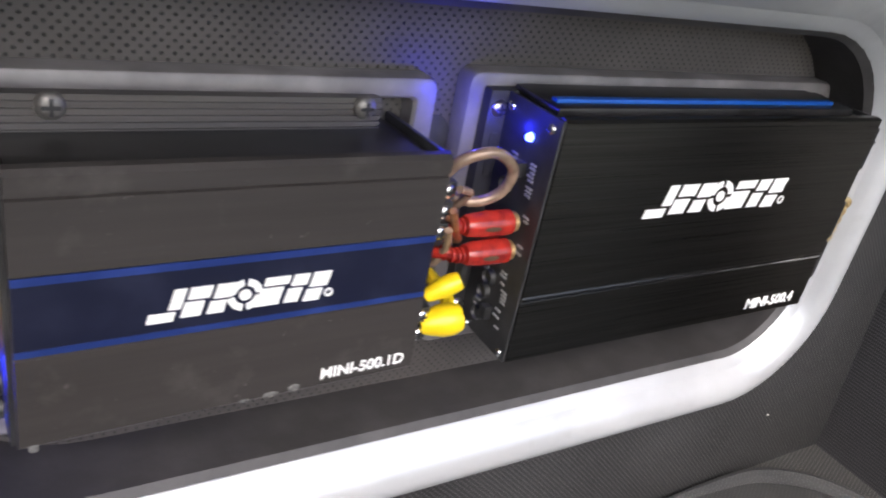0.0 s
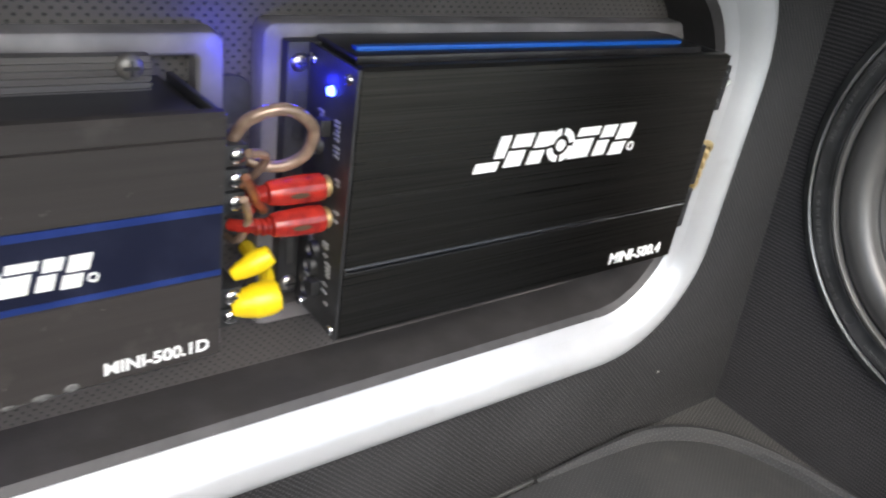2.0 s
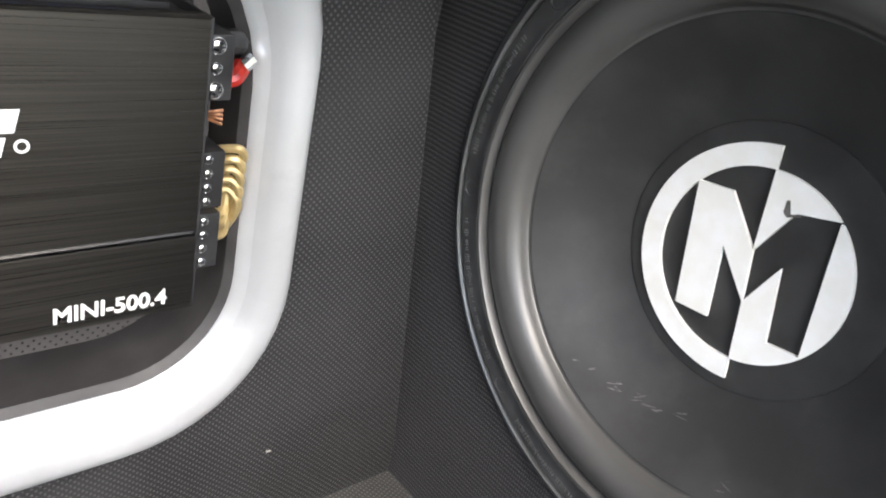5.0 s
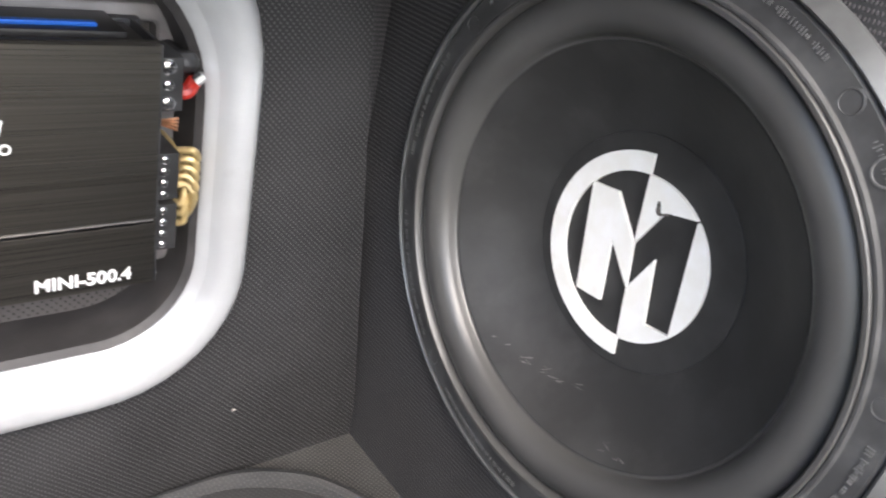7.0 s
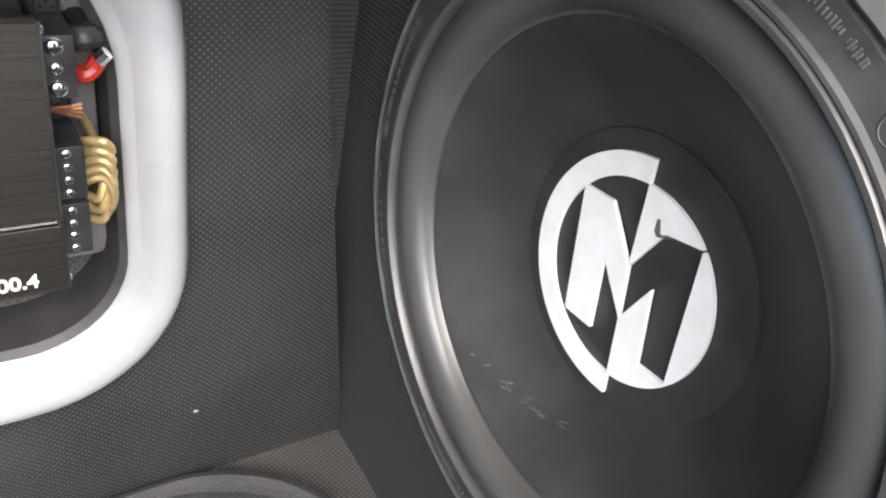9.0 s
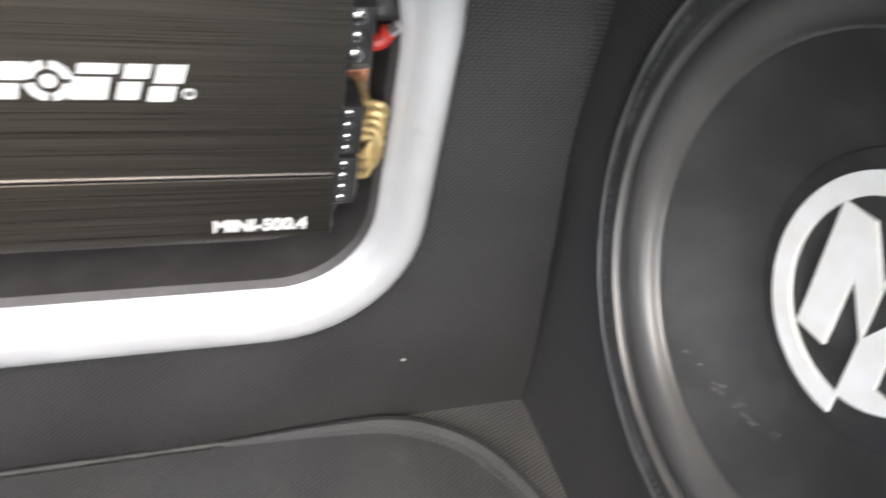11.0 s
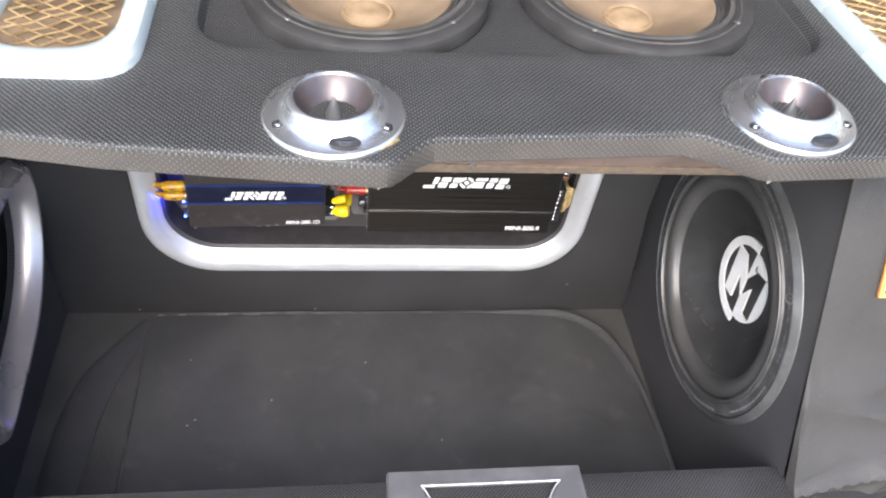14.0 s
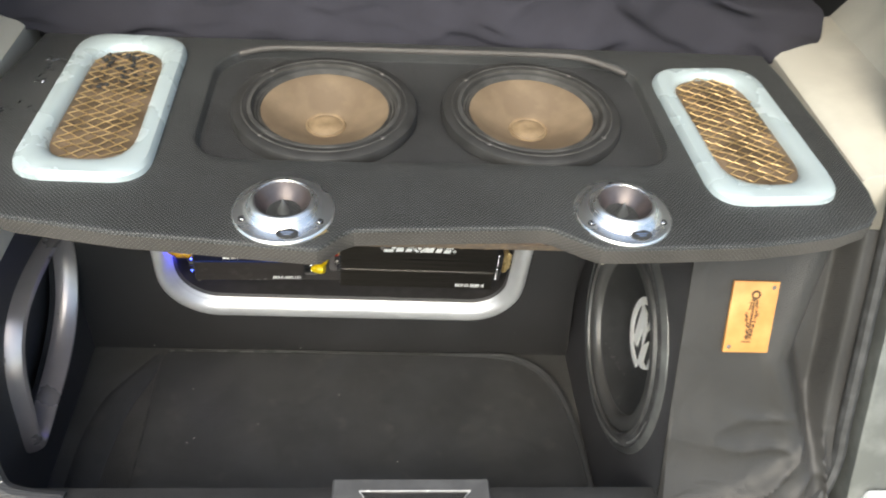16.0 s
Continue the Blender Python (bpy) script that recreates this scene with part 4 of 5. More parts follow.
for x, z, r in ((0.130, 0.302, 0.012), (-0.100, 0.268, 0.009)):
    hole = part("cable_hole", lathe([(0, 0.0008), (r, 0.0008), (r * 1.05, -0.0004)], "-y", (x, 0.0452, z), 24), SEAL)
    tagged(hole, "dark cable hole in the backing panel", "cable hole", "cable holes")
for x, z, a, b in ((0.022, 0.2105, 0.004, 0.0016), (0.033, 0.2115, 0.003, 0.0022), (0.010, 0.210, 0.003, 0.001), (-0.072, 0.2085, 0.002, 0.002)):
    scuff = part("scuff", moved(lathe([(0, 0.00025), (0.6, 0.0002), (1, 0)], "-y", (0, 0, 0), 9), Matrix.Translation((x, -0.0281, z)) @ Matrix.Diagonal((a, 1, b, 1))), SCUFF, amp1, "pale worn patch")

# ---- subwoofer ----
sub = thing("subwoofer", (0, 0, 0), "large black twelve inch subwoofer with a white emblem", "subwoofer")
C = (0.598, SUB_Y, SUB_Z)
part("frame", lathe([(0.149, 0.02), (0.149, -0.006), (0.150, -0.0085), (0.1515, -0.0085), (0.1525, -0.006), (0.1655, -0.0055), (0.168, -0.003), (0.168, 0.001)], "x", C, 96), SUB_FRAME, sub, "cast black flange")
part("gasket_lip", lathe([(0.1455, 0.004), (0.1455, -0.008), (0.1465, -0.0095), (0.1485, -0.0095), (0.1495, -0.008), (0.1495, 0.004)], "x", C, 96), RUBBER, sub, "raised gasket lip")
roll = [(0.148, 0.004)] + [(0.1345 + 0.0130 * math.cos(radians(a)), 0.004 - 0.0115 * math.sin(radians(a))) for a in range(0, 181, 12)] + [(0.1205, 0.0058), (0.118, 0.0065)]
part("surround", lathe(roll, "x", C, 96), RUBBER, sub, "fat glossy rubber surround")
part("cone", lathe([(0.1210, 0.0066), (0.1185, 0.0060), (0.1165, 0.0072), (0.100, 0.0215), (0.082, 0.034), (0.070, 0.0385)], "x", C, 96), CONE_BLACK, sub, "scuffed black cone")
part("dust_cap", lathe([(0.0715, 0.040), (0.0705, 0.0372), (0.069, 0.0370), (0.066, 0.0380), (0.050, 0.0390), (0.02, 0.0395), (0, 0.0395)], "x", C, 64), CAP_BLACK, sub, "black dust cap")
part("trim_bezel", lathe([(0.1675, 0.0), (0.1678, -0.0055), (0.1690, -0.0066), (0.1700, -0.0060), (0.1765, -0.0012), (0.1778, 0.003)], "x", C, 96), BEZEL, sub, "worn silver-grey bezel")
U = 0.058
CU, CV = 0.12, -0.10


def emblem(pts, mat=EMBLEM, lo=0.0372, hi=0.0385):
    flat = [(SUB_Y - U * (u - CU), SUB_Z - 0.002 + U * (v - CV)) for u, v in pts]
    return prism(flat, "x", C[0] + lo - 0.0012, C[0] + hi)


part("emblem_arc", emblem(arc(CU, CV, 1.07, 97, 281, 48) + arc(CU, CV, 0.87, 281, 97, 48)), EMBLEM, sub, "ivory white arc", smooth=0)
part("emblem_stroke", emblem([(-0.59, 0.41), (-0.26, 0.45), (0.10, 0.05), (0.19, -0.41), (-0.16, -0.03), (-0.05, -0.71), (-0.38, -0.74)]), EMBLEM, sub, "ivory white zigzag", smooth=0)
part("emblem_wedge", emblem([(0.10, 0.05)] + arc(CU, CV, 0.87, 97, 52, 10) + [(0.31, 0.50)]), EMBLEM, sub, "ivory white wedge", smooth=0)
part("emblem_flank", emblem([(0.66, 0.57), (0.81, -0.60), (0.52, -0.64), (0.38, 0.02), (0.19, -0.41)] + arc(CU, CV, 0.87, 281, 360 + 50, 30)), EMBLEM, sub, "ivory white flank", smooth=0)
part("emblem_scratch", emblem([(0.21, 0.47), (0.25, 0.44), (0.36, 0.49), (0.345, 0.505), (0.27, 0.475), (0.225, 0.58), (0.20, 0.57)], CAP_BLACK, 0.0369, 0.0380), SCREW_DULL, sub, "scraped patch", smooth=0)
for k in range(8):
    a = radians(36 + 45 * k)
    p = (C[0] - 0.0055, SUB_Y + 0.1595 * math.cos(a), SUB_Z + 0.1595 * math.sin(a))
    part("bolt_hole", lathe([(0.0040, 0.0006), (0.0044, -0.0002), (0.0050, -0.0006), (0.0056, -0.0003), (0.0058, 0.001)], "x", p, 20), SUB_FRAME, sub)
    part("bolt", lathe([(0, -0.0001), (0.0034, 0.0000), (0.0045, 0.0004)], "x", p, 16), BOLT_DUST, sub, "dusty recessed bolt")
    # raised cast marks, too worn to read
    rb, bits, b = random.Random(50 + k), [], a + radians(6.5)
    while b < a + radians(38):
        if rb.random() > 0.2:
            hgt = rb.uniform(0.0007, 0.0019)
            m = Matrix.Translation((C[0] - 0.0058, SUB_Y + 0.1610 * math.cos(b), SUB_Z + 0.1610 * math.sin(b))) @ Matrix.Rotation(b, 4, "X")
            bits.append(moved(box(-0.0006, 0.0004, -hgt, hgt, -0.0003, 0.0003), m))
        b += radians(rb.uniform(0.4, 0.75))
    part("raised_marking", joined(*bits), SUB_CAST, sub, "raised cast marking", smooth=0)
p = (C[0] - 0.0058, SUB_Y + 0.1610 * math.cos(radians(137)), SUB_Z + 0.1610 * math.sin(radians(137)))
part("roundel", lathe([(0.0052, 0.0004), (0.0054, -0.0007), (0.0062, -0.0007), (0.0064, 0.0004)], "x", p, 28), SUB_CAST, sub, "small raised cast roundel")



def cone_scuff(dy, dz, length, width, angle):
    """A pale rub mark lying on the slope of the cone."""
    R = math.hypot(dy, dz)
    dep = float(np.interp(R, [0.07, 0.082, 0.100, 0.1165], [0.0385, 0.034, 0.0215, 0.0072])) - 0.0004
    tilt = math.atan2(0.0125, 0.018)
    nrm = (Vector((-math.cos(tilt), 0, 0)) - Vector((0, dy, dz)).normalized() * math.sin(tilt)).normalized()
    m = Matrix.Translation((C[0] + dep, SUB_Y + dy, SUB_Z + dz)) @ nrm.to_track_quat("Z", "Y").to_matrix().to_4x4() @ Matrix.Rotation(radians(angle), 4, "Z") @ Matrix.Diagonal((length, width, 0.4, 1))
    rim = [(1 + 0.15 * math.sin(3 * q + 40 * dy)) for q in np.linspace(0, 2 * math.pi, 14)[:-1]]
    pts = [(r * math.cos(q), r * math.sin(q)) for r, q in zip(rim, np.linspace(0, 2 * math.pi, 14)[:-1])]
    part("scuff", moved(prism(pts, "z", -0.0004, 0.0004), m), SCUFF, sub, "pale scuff on the cone", smooth=0)


rs = random.Random(31)
for dy, dz, n, spread in ((0.050, -0.094, 2, 0.002), (0.034, -0.096, 4, 0.0018), (0.022, -0.096, 3, 0.002), (0.009, -0.095, 3, 0.002), (-0.004, -0.095, 2, 0.002), (0.064, -0.094, 1, 0.002), (-0.042, -0.104, 3, 0.002), (-0.053, -0.102, 3, 0.002)):
    for k in range(n):
        y, z = rs.gauss(dy, spread), rs.gauss(dz, spread)
        r = math.hypot(y, z)
        f = max(0.076, min(0.114, r)) / r
        cone_scuff(y * f, z * f, rs.uniform(0.0008, 0.0042), rs.uniform(0.0002, 0.0005), rs.gauss(20, 12))

# ---- parcel shelf ----
AX = 0.288
outline = [(-0.258, -0.19), (-0.246, -0.245), (-0.222, -0.288), (-0.169, -0.312), (-0.057, -0.334), (0.055, -0.347), (0.118, -0.3545), (0.140, -0.3570), (0.147, -0.3560), (0.154, -0.3505), (0.170, -0.3345), (0.182, -0.328), (0.286, -0.324), (0.384, -0.321), (0.397, -0.325), (0.413, -0.335), (0.430, -0.346), (0.444, -0.3525), (0.458, -0.3525), (0.531, -0.350), (0.61, -0.346), (0.671, -0.337), (0.715, -0.328), (0.760, -0.309), (0.781, -0.285), (0.788, -0.25), (0.787, -0.152), (0.780, 0.0), (0.773, 0.064), (-0.244, 0.064), (-0.263, -0.05)]
TOP = 0.6010
DECK = Matrix.Translation((0.10, 0, TOP)) @ Matrix.Rotation(radians(-2.0), 4, "Y") @ Matrix.Translation((-0.10, 0, -TOP))  # the shelf rises a little to the right
shelf = thing("parcel_shelf", (0, 0, 0), "black carbon-weave parcel shelf with a stepped front edge", "parcel shelf")
POCKET = rounded(-0.003, 0.560, -0.208, 0.036, (0.05, 0.05, 0.06, 0.06), 8)
# top skin: outline round the sunken pocket
M = 160
cxp, cyp = AX, -0.10


def along(loop, a):
    """The point where a ray from the middle meets a closed outline."""
    d = (math.cos(a), math.sin(a))
    best = 0
    for (ax, ay), (bx, by) in zip(loop, loop[1:] + loop[:1]):
        ex, ey = bx - ax, by - ay
        den = d[0] * ey - d[1] * ex
        if abs(den) < 1e-12:
            continue
        t = ((ax - cxp) * ey - (ay - cyp) * ex) / den
        s = ((ax - cxp) * d[1] - (ay - cyp) * d[0]) / den
        if t > 0 and -1e-9 <= s <= 1 + 1e-9:
            best = max(best, t)
    return (cxp + d[0] * best, cyp + d[1] * best)


angles = sorted(set([2 * math.pi * k / M for k in range(M)] + [math.atan2(v - cyp, u - cxp) % (2 * math.pi) for u, v in outline]))
angles = [a for i, a in enumerate(angles) if i == 0 or a - angles[i - 1] > 1e-4]
inner, ring_out = [along(POCKET, a) for a in angles], [along(outline, a) for a in angles]
skin = loft(inner, ring_out, [(-0.03, TOP - 0.0142), (0.0, TOP - 0.0132), (0.006, TOP - 0.0115), (0.014, TOP - 0.003), (0.022, TOP - 0.0006), (0.035, TOP), (0.2, TOP), (0.4, TOP), (0.6, TOP), (0.72, TOP), (0.82, TOP), (0.90, TOP), (0.95, TOP), (0.982, TOP - 0.0002), (0.994, TOP - 0.0014), (1.0, TOP - 0.0042)], xy)
band = loft(inner, ring_out, [(1.0, TOP - 0.0042), (1.0, TOP - 0.0225), (0.985, TOP - 0.0245), (0.6, TOP - 0.0245)], xy)
part("edge_band", band, EDGE_VINYL, shelf, "matte greyish vinyl edge of the shelf")
part("deck", skin, WEAVE, shelf, "woven-texture vinyl deck", smooth=50)
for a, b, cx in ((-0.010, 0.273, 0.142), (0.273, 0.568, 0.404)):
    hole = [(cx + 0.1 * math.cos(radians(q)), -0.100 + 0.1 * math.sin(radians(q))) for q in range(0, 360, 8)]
    part("pocket_floor", plate((a, b, -0.215, 0.046), hole, xy, TOP - 0.0130, TOP - 0.019), WEAVE_SHADED, shelf, "sunken woven-texture pocket, shade put into its colour")
part("rear_bead", tube([(0.02, 0.028, TOP - 0.003), (0.06, 0.036, TOP + 0.002), (0.14, 0.038, TOP + 0.003), (0.29, 0.039, TOP + 0.003), (0.46, 0.038, TOP + 0.003), (0.51, 0.028, TOP + 0.001), (0.552, 0.004, TOP - 0.003)], 0.0042, 10, 6), EDGE_VINYL, shelf, "raised welt behind the speakers")
for sgn in (-1, 1):
    part("bracket", box(*sorted((AX + sgn * 0.470, AX + sgn * 0.505)), -0.275, -0.23, 0.548, 0.572, 0.002), BLACK_PLASTIC, shelf, "black hinge bracket")
    part("bracket_bolt", lathe([(0, 0.004), (0.004, 0.003), (0.005, 0)], "-y", (AX + sgn * 0.480, -0.2765, 0.558), 12), CHROME, shelf)
for k in range(2):
    part("loose_edge", moved(box(-0.0007, 0.0007, -0.0005, 0.0005, -0.0018, 0.0018, 0.0002), pose((0.140, 0.448)[k], (-0.352, -0.349)[k], TOP - 0.0265, 20, 30, 10)), CREAM, shelf, "frayed pale corner")
part("torn_patch", moved(box(-0.0025, 0.0025, -0.0004, 0.0004, -0.0025, 0.0025, 0.0003), pose(0.213, -0.3274, TOP - 0.026, 0, 45, 0)), EDGE_VINYL, shelf, "small torn patch")

box_ = thing("speaker_box", (0, 0, 0), "brown painted board speaker box below the shelf", "speaker box")
part("front_board", prism([(-0.215, 0.479), (-0.244, 0.535), (-0.250, 0.570), (-0.232, 0.570), (-0.200, 0.479)], "x", -0.002, 0.582), BOARD, box_, "brown painted front board")
part("raw_edge", prism([(-0.2165, 0.4765), (-0.2245, 0.4925), (-0.200, 0.4925), (-0.196, 0.4765)], "x", -0.003, 0.5828, 0.001), BOARD_EDGE, box_, "raw unpainted lower edge")
part("bottom_board", box(0.0, 0.579, -0.199, 0.03, 0.478, 0.490), BOARD, box_, "brown bottom board")
for sx in (-0.001, 0.565):
    part("side_board", box(sx, sx + 0.015, -0.198, 0.03, 0.4905, 0.571), BOARD, box_, "brown side board")
for x, z in ((0.036, 0.528), (0.175, 0.520), (0.30, 0.524), (0.44, 0.517), (0.11, 0.496), (0.37, 0.498)):
    y = -0.215 - (z - 0.478) * 0.51
    part("chipped_nail", moved(joined(box(-0.0018, 0.0016, -0.0010, 0.0008, -0.002, 0.002, 0.0006), box(-0.0008, 0.0010, -0.0006, 0.0008, -0.007, -0.002, 0.0004)), pose(x, y, z, 27, 10, 0)), BOARD_EDGE, box_, "chipped nail head")
rr = random.Random(21)
for k in range(26):
    x = rr.uniform(0.01, 0.572)
    s = rr.uniform(0.0008, 0.003)
    part("splinter", moved(box(-s, s, -0.0006, 0.0006, -0.0006, 0.0006, 0.0002), pose(x, -0.2170 - 0.008 * (k % 3 == 0), 0.4775 + 0.015 * (k % 3 == 0), 0, 0, 20 * rr.random())), BOARD_EDGE, box_, "pale splinter", smooth=0)
box_.matrix_basis = Matrix.Translation((0.30, 0, 0.48)) @ Matrix.Rotation(radians(-0.8), 4, "Y") @ Matrix.Translation((-0.30, 0, -0.48))


def mid_driver(cx, cy, z):
    """Round midrange driver, face up."""
    t = thing("midrange_speaker", (cx, cy, z), "round midrange speaker with a tan paper cone", "speaker", "midrange speakers on the shelf")
    o = (0, 0, 0)
    part("basket_ring", lathe([(0.088, -0.006), (0.0905, 0.004), (0.0930, 0.0055), (0.110, 0.0052), (0.1140, 0.003), (0.1155, -0.002), (0.1155, -0.010)], "z", o, 72), STEEL_BLACK, t, "black pressed steel flange")
    part("frame_lip", lathe([(0.1005, 0.0050), (0.1012, 0.0066), (0.1024, 0.0066), (0.1030, 0.0050)], "z", o, 72), FOAM, t, "thin raised lip round the frame")
    part("gasket", lathe([(0.0900, 0.003), (0.0905, 0.0068), (0.0925, 0.0072), (0.0950, 0.0068), (0.0955, 0.004)], "z", o, 72), FOAM, t, "dark gasket")
    prof = [(0.0910, 0.001)]
    for k in range(25):
        prof.append((0.0910 - 0.0130 * k / 24, -0.001 - 0.002 * (k / 24) + 0.0016 * math.sin(k / 24 * 6 * math.pi)))
    part("surround", lathe(prof, "z", o, 72), FOAM, t, "pleated dark surround")
    part("cone", lathe([(0.0795, -0.002), (0.077, -0.0025), (0.064, -0.0095), (0.047, -0.0185), (0.033, -0.0255), (0.0235, -0.0295)], "z", o, 72), CONE_TAN, t, "tan paper cone")
    part("dust_cap", lathe([(0.0255, -0.0290), (0.0250, -0.0262), (0.0238, -0.0252), (0.0222, -0.0258), (0.0212, -0.0268), (0.016, -0.0238), (0.010, -0.0222), (0.005, -0.0230), (0, -0.0240)], "z", o, 48), CAP_TAN, t, "dented tan dust cap with a raised rim")
    for k in range(4):
        a = radians(45 + 90 * k)
        p = (0.1015 * math.cos(a), 0.1015 * math.sin(a), 0.0055)
        part("slot", box(p[0] - 0.004, p[0] + 0.004, p[1] - 0.003, p[1] + 0.003, 0.0045, 0.0058, 0.0005), BLACK_PLASTIC, t)
        screw_head(p, "z", 0.0030, "screw", t, SCREW_DULL)
    return t


m1 = mid_driver(0.141, -0.097, 0.5995)
copy_thing(m1, Matrix.Translation((0.403, -0.097, 0.5995)) @ Matrix.Rotation(radians(7), 4, "Z"))


def bullet_tweeter(cx, cy, z):
    t = thing("bullet_tweeter", (cx, cy, z), "polished aluminium bullet tweeter on the shelf edge", "tweeter", "bullet tweeters on the shelf")
    o = (0, 0, 0)
    part("flange", lathe([(0.0535, 0.0), (0.0540, 0.0025), (0.0525, 0.0045), (0.0425, 0.0062), (0.0405, 0.0075), (0.0335, 0.0165), (0.0318, 0.0180), (0.0303, 0.0182), (0.029, 0.0172)], "z", o, 72), ALU, t, "polished aluminium flange")
    part("horn", lathe([(0.0295, 0.018), (0.027, 0.012), (0.021, 0.004), (0.013, -0.006), (0.009, -0.012), (0, -0.013)], "z", o, 48), HORN, t, "dark flared throat")
    part("bullet", lathe([(0, 0.0175), (0.0007, 0.0165), (0.0042, 0.0075), (0.0078, -0.002), (0.0105, -0.012)], "z", o, 32), BEZEL, t, "pointed phase plug")
    part("magnet", lathe([(0, -0.040), (0.031, -0.040), (0.035, -0.038), (0.035, -0.022), (0, -0.022)], "z", o, 40), PALE_CARD, t, "white labelled magnet below the deck")
    for a in (90, 205, 330):
        p = (0.0445 * math.cos(radians(a)), 0.0445 * math.sin(radians(a)), 0.0060)
        part("bolt_recess", lathe([(0.0028, 0.0006), (0.0042, 0.0006), (0.0046, -0.001)], "z", p, 16), BLACK_PLASTIC, t)
        screw_head((p[0], p[1], p[2]), "z", 0.0028, "bolt", t, CHROME)
    a = radians(-80)
    badge = part("badge", moved(lathe([(0, 0.001), (0.0105, 0.001), (0.0115, 0.0)], "z", o, 32), pose(0.043 * math.cos(a), 0.043 * math.sin(a), 0.0078, 14, 0, 0) @ Matrix.Diagonal((1, 0.55, 1, 1))), BLACK_PLASTIC, t, "small black oval badge")
    part("badge_mark", moved(joined(box(-0.006, 0.006, -0.0004, 0.0014, 0.0009, 0.0014), box(-0.004, 0.004, -0.0028, -0.0014, 0.0009, 0.0014)), pose(0.043 * math.cos(a), 0.043 * math.sin(a), 0.0078, 14, 0, 0)), CHROME, badge, smooth=0)
    return t


t1 = bullet_tweeter(0.108, -0.299, TOP - 0.0005)
copy_thing(t1, Matrix.Translation((0.475, -0.297, TOP - 0.0005)) @ Matrix.Rotation(radians(4), 4, "Z"))
tagged(part("glue_smear", moved(box(-0.009, 0.009, -0.003, 0.003, 0, 0.0008, 0.0003), pose(0.147, -0.3335, TOP + 0.0002, 0, 0, 40)), BRASS), "amber smear of dried glue beside a tweeter", "glue")


def mesh_vent(corners_out, corners_in, label):
    """A vent in the shelf: raised trim ring, gold pan and a gold wire mesh."""
    t = thing("speaker_vent", (0, 0, 0), label, "vent", "gold mesh vents on the shelf")
    part("vent_trim", loft(corners_in, corners_out, [(-0.02, TOP - 0.004), (0.0, TOP + 0.003), (0.10, TOP + 0.0085), (0.28, TOP + 0.0115), (0.5, TOP + 0.0120), (0.84, TOP + 0.0105), (0.96, TOP + 0.0065), (1.0, TOP - 0.001)], xy), TRIM_ICE, t, "pale silver trim ring")
    part("pan", prism(corners_in, "z", TOP - 0.002, TOP + 0.0010), GOLD_PAN, t, "gold coloured backing")
    us, vs = [p[0] for p in corners_in], [p[1] for p in corners_in]
    bm = bmesh.new()
    PITCH_V = 0.0150
    rows = int((max(vs) - min(vs)) / PITCH_V)

    def inside(u, v):
        c = False
        for (ax, ay), (bx, by) in zip(corners_in, corners_in[1:] + corners_in[:1]):
            if (ay > v) != (by > v) and u < (bx - ax) * (v - ay) / (by - ay) + ax:
                c = not c
        return c

    r2 = random.Random(5)
    step = 0.0118
    cols = int((max(us) - min(us)) / step) + 2
    for i in range(-1, cols):
        run = []
        for j in range(2 * rows + 3):
            u = min(us) + step * i + 0.46 * step * (1 if (i + j) % 2 == 0 else -1) + 0.0003 * r2.random()
            v = min(vs) + PITCH_V * 0.5 * j
            if inside(u, v):
                run.append((u, v, TOP + 0.0036 + 0.0010 * math.sin(j * 0.5 * math.pi + i) + 0.0010 * math.sin(u * 60)))
            else:
                if len(run) > 1:
                    tube(run, 0.00095, 5, 0, bm=bm)
                run = []
        if len(run) > 1:
            tube(run, 0.00095, 5, 0, bm=bm)
    part("wire_mesh", bm, GOLD, t, "expanded gold wire mesh")
    return t


def shaped(pts, r, n=6):
    """A quadrilateral with rounded corners, counter-clockwise."""
    out, k = [], len(pts)
    for i in range(k):
        p, a, b = Vector(pts[i]), Vector(pts[i - 1]), Vector(pts[(i + 1) % k])
        s, e = p + (a - p).normalized() * r, p + (b - p).normalized() * r
        for j in range(n + 1):
            t = j / n
            q = (1 - t) ** 2 * s + 2 * t * (1 - t) * p + t * t * e
            out.append((q.x, q.y))
    return out


mesh_vent(shaped([(-0.192, -0.253), (-0.042, -0.258), (-0.046, 0.048), (-0.188, 0.054)], 0.042), shaped([(-0.164, -0.222), (-0.067, -0.224), (-0.072, 0.018), (-0.160, 0.020)], 0.046), "pale silver framed vent with gold wire mesh, dotted with debris")
mesh_vent(shaped([(0.588, -0.284), (0.746, -0.276), (0.733, 0.011), (0.578, 0.002)], 0.042), shaped([(0.614, -0.251), (0.716, -0.246), (0.702, -0.010), (0.602, -0.018)], 0.050), "pale silver framed vent with clean gold wire mesh")
rng = random.Random(11)
for k in range(60):
    x, y = rng.uniform(-0.150, -0.082), 0.004 - 0.085 * rng.random() ** 1.6
    s = rng.uniform(0.0010, 0.0036)
    tagged(part("debris", moved(box(-s, s, -0.7 * s, 0.7 * s, -0.0007, 0.0009, 0.0004), pose(x, y, TOP + 0.0045, 20 * rng.random(), 20 * rng.random(), 180 * rng.random())), SEAL), "dark crumb of debris on the mesh", "debris", "crumbs on the mesh")
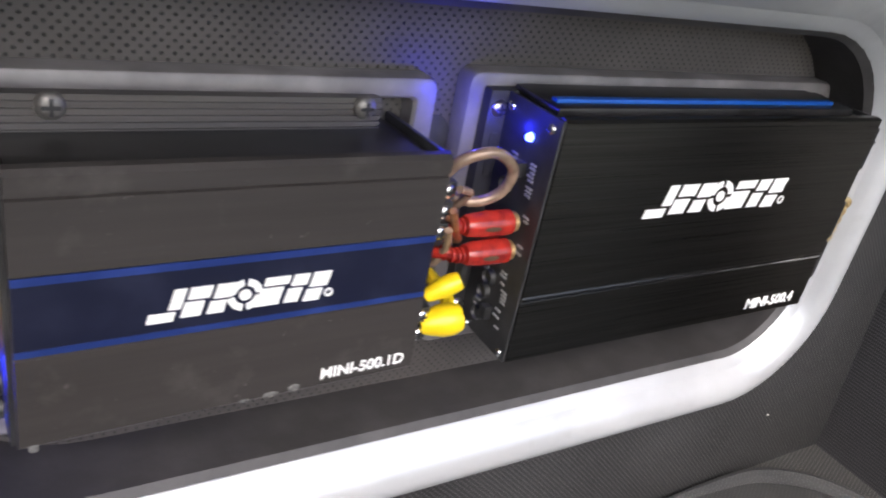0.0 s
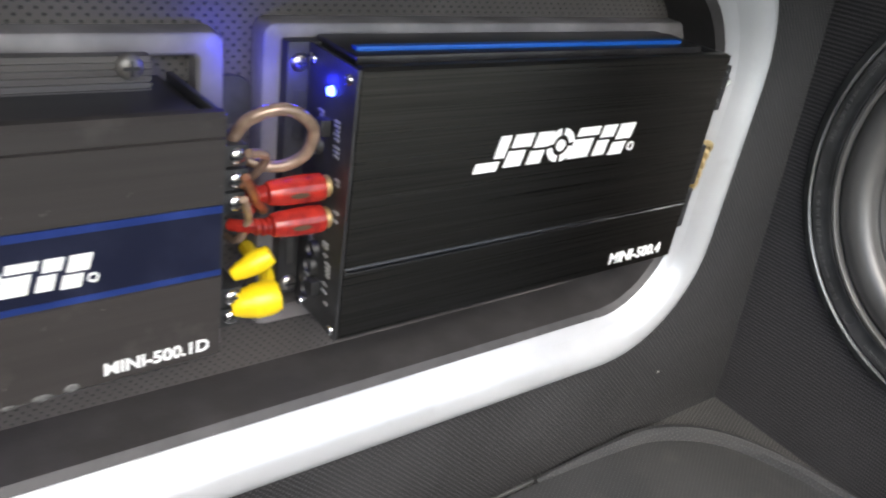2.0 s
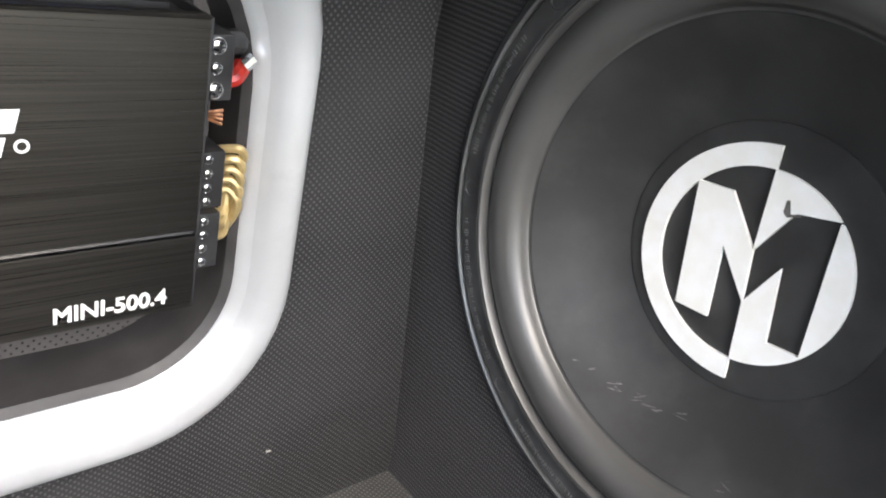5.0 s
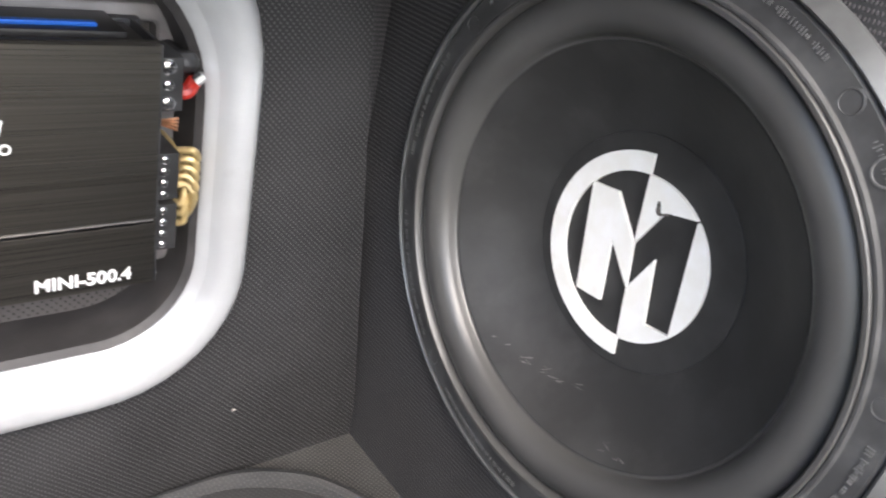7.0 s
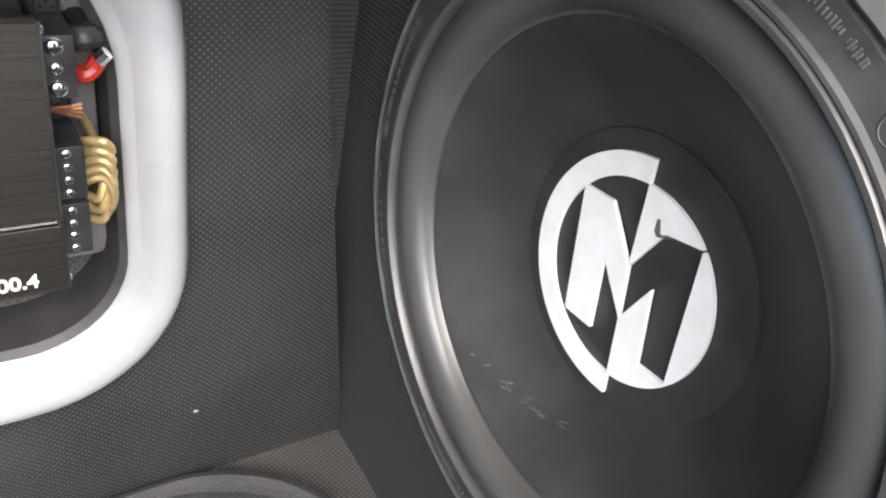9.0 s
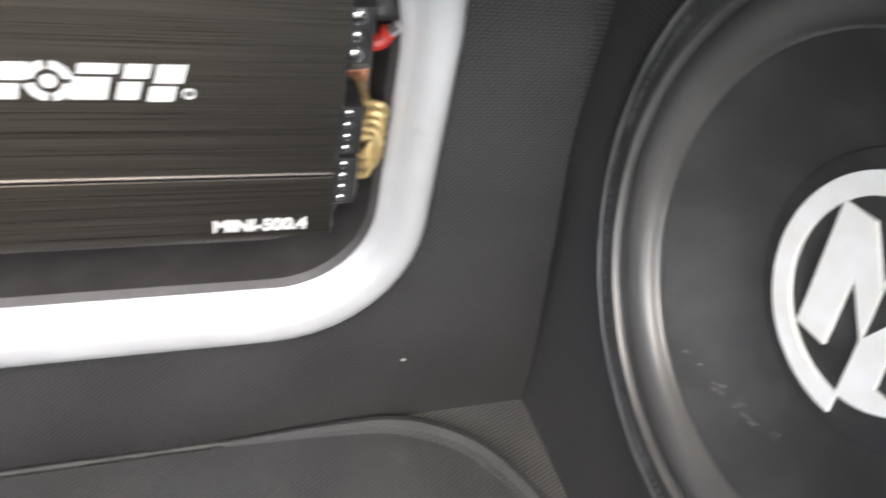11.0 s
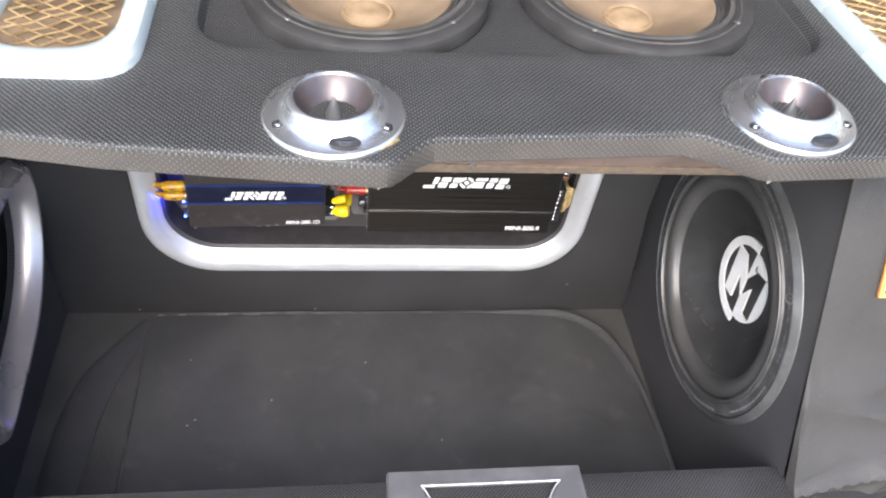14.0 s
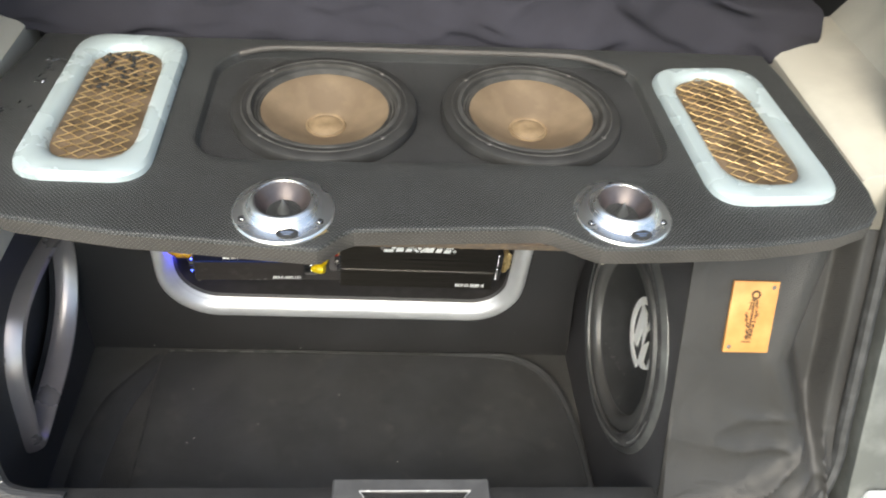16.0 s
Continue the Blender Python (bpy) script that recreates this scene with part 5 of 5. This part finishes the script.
# every fifth drop is chrome, a glint painted by its material
for k in range(44):
    cx, cy = ((-0.205, 0.0), (-0.225, -0.115), (-0.232, -0.215), (-0.215, -0.045))[k % 4]
    x, y = max(-0.246, min(-0.197, rng.gauss(cx, 0.012))), rng.gauss(cy, 0.016)
    s = rng.uniform(0.0012, 0.0048)
    tagged(part("water_drop", moved(lathe([(0, 0.16), (0.6, 0.13), (1, -0.02)], "z", (0, 0, 0), 10), pose(x, y, TOP, 0, 0, 25 + 40 * rng.random()) @ Matrix.Diagonal((s, s * 0.35, s, 1))), CHROME if k % 5 == 0 else WET), "wet glossy drop on the shelf, a few in chrome as painted glints", "water drop", "water drops on the shelf")

for ob in list(scene.objects):
    if not ob.parent and ob.name.split(".")[0] in ("parcel_shelf", "midrange_speaker", "bullet_tweeter", "glue_smear", "speaker_vent", "debris", "water_drop"):
        ob.matrix_basis = DECK @ ob.matrix_basis

# ---- wooden tag ----
tag = thing("wooden_tag", (0, 0, 0), "small varnished wooden tag with a burnt emblem", "tag")
ang = math.degrees(math.atan(0.524))
TM = pose(0.681, lean(0.4625) - 0.0035, 0.4625, -ang, 0, 0)
part("board", moved(box(-0.030, 0.030, -0.002, 0.002, -0.0475, 0.0475, 0.0008), TM), WOOD, tag, "varnished wood board")
for u, v in ((0.023, 0.040), (-0.023, -0.040)):
    ob = part("tag_screw", moved(lathe([(0, 0.0014), (0.0022, 0.001), (0.003, 0)], "-y", (u, -0.002, v), 14), TM), SCREW_DULL, tag)
bits = []
r3 = random.Random(4)
bits.append(lathe([(0.0034, -0.0002), (0.0062, -0.0002), (0.0062, 0.0003), (0.0034, 0.0003)], "-y", (0.001, -0.0021, 0.030), 20, True))
for k in range(60):
    v = 0.024 - 0.0009 * k
    half = 0.0035 + 0.0045 * math.exp(-((v - 0.004) / 0.014) ** 2)
    for c in (-1, 0, 1):
        if r3.random() < 0.82:
            w1 = r3.uniform(0.0006, 0.0018)
            cx = c * half * r3.uniform(0.5, 1.0)
            bits.append(box(cx - w1, cx + w1, -0.0024, -0.0018, v - 0.0006, v + 0.0006))
bits += [box(-0.008 + 0.0018 * k, -0.0068 + 0.0018 * k, -0.0024, -0.0018, -0.0345 + 0.0012 * (k % 2), -0.0318) for k in range(7)]
part("burnt_mark", moved(joined(*bits), TM), BURNT, tag, "burnt-in narrow emblem", smooth=0)

# ---- latch ----
latch = thing("latch_cover", (0, 0, 0), "grey plastic latch cover on the boot sill", "latch cover")
part("plate", joined(loft([(0.222, -0.470), (0.310, -0.470), (0.345, -0.418), (0.200, -0.418)], [(0.160, -0.520), (0.375, -0.520), (0.370, -0.402), (0.166, -0.402)], [(0.0, 0.212), (0.0, 0.2315), (0.05, 0.2335), (0.94, 0.2335), (1.0, 0.230), (1.0, 0.20)], xy)), LATCH, latch, "grey moulded plate", smooth=20)
part("well", prism([(0.220, -0.472), (0.312, -0.472), (0.347, -0.416), (0.198, -0.416)], "z", 0.208, 0.2135), LATCH, latch, "sunken latch well")
# pale tubes paint the highlight along the glossy edges of the well
part("edge_highlight", tube([(0.345, -0.419, 0.2332), (0.20, -0.419, 0.2332)], 0.0013, 8, 0), LATCH_GLINT, latch, "painted highlight along the rounded well edge")
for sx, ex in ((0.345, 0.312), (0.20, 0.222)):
    part("edge_highlight", tube([(sx, -0.419, 0.2332), (sx + (ex - sx) * 0.3, -0.430, 0.2330), (ex, -0.468, 0.2325)], 0.0009, 8, 4), LATCH_GLINT, latch)

# ---- cloth over the rear seat ----
NX, NZ = 120, 26
verts, faces = [], []
for j in range(NZ + 1):
    for i in range(NX + 1):
        u, w = i / NX, j / NZ
        x = -0.30 + 1.165 * u
        lump = math.exp(-((x - 0.62) / 0.20) ** 2)
        h = 0.075 + 0.018 * noise.noise((x * 4, 0, 3)) + 0.045 * lump
        s = w * 1.25
        if s < 1:
            y, z = 0.068 + 0.02 * s + 0.02 * s * s, 0.585 + h * s
        else:
            y, z = 0.108 + (s - 1) * 0.7, 0.585 + h - 0.05 * (s - 1)
        crease = 0.010 * math.sin(x * 34 + 6 * w + 4 * noise.noise((x * 6, w * 2, 0))) * (0.25 + lump) + 0.012 * noise.noise((x * 9, w * 3, 5)) + 0.006 * noise.noise((x * 25, w * 6, 9))
        verts.append((x, y + crease, z + 0.5 * crease))
for j in range(NZ):
    for i in range(NX):
        a = j * (NX + 1) + i
        faces.append((a, a + 1, a + NX + 2, a + NX + 1))
bm = mesh(verts, faces)
bmesh.ops.solidify(bm, geom=list(bm.faces), thickness=0.003)
tagged(part("seat_cloth", bm, CLOTH, smooth=80), "rumpled dark navy cloth over the rear seat", "cloth")
seat = part("rear_seat", box(-0.30, 0.87, 0.11, 0.26, -0.15, 0.63, 0.03, 4), HEADLINER)
tagged(seat, "dark rear seat back under the cloth", "seat")

# ---- body details beside the opening ----
tagged(part("flange_patch", box(0.880, 0.945, lean(0.26) - 0.040, lean(0.26) - 0.024, 0.225, 0.262, 0.004), EMBLEM), "white plastic piece at the foot of the body flange", "trim piece")
for z, s in ((0.395, 0.008), (0.325, 0.010)):
    tagged(part("body_plug", lathe([(0, 0.004), (s * 0.8, 0.0035), (s, 0)], "-y", (0.905, lean(z) - 0.022, z), 20), CHROME if s < 0.009 else BODY), "round plug in the body flange", "plug", "body plugs")
tagged(part("carpet_scrap", moved(box(-0.06, 0.04, -0.05, 0.03, -0.012, 0.012, 0.01), pose(-0.262, -0.432, 0.226, 0, 0, -25)), CARPET), "scrap of grey felt at the corner of the sill", "carpet")
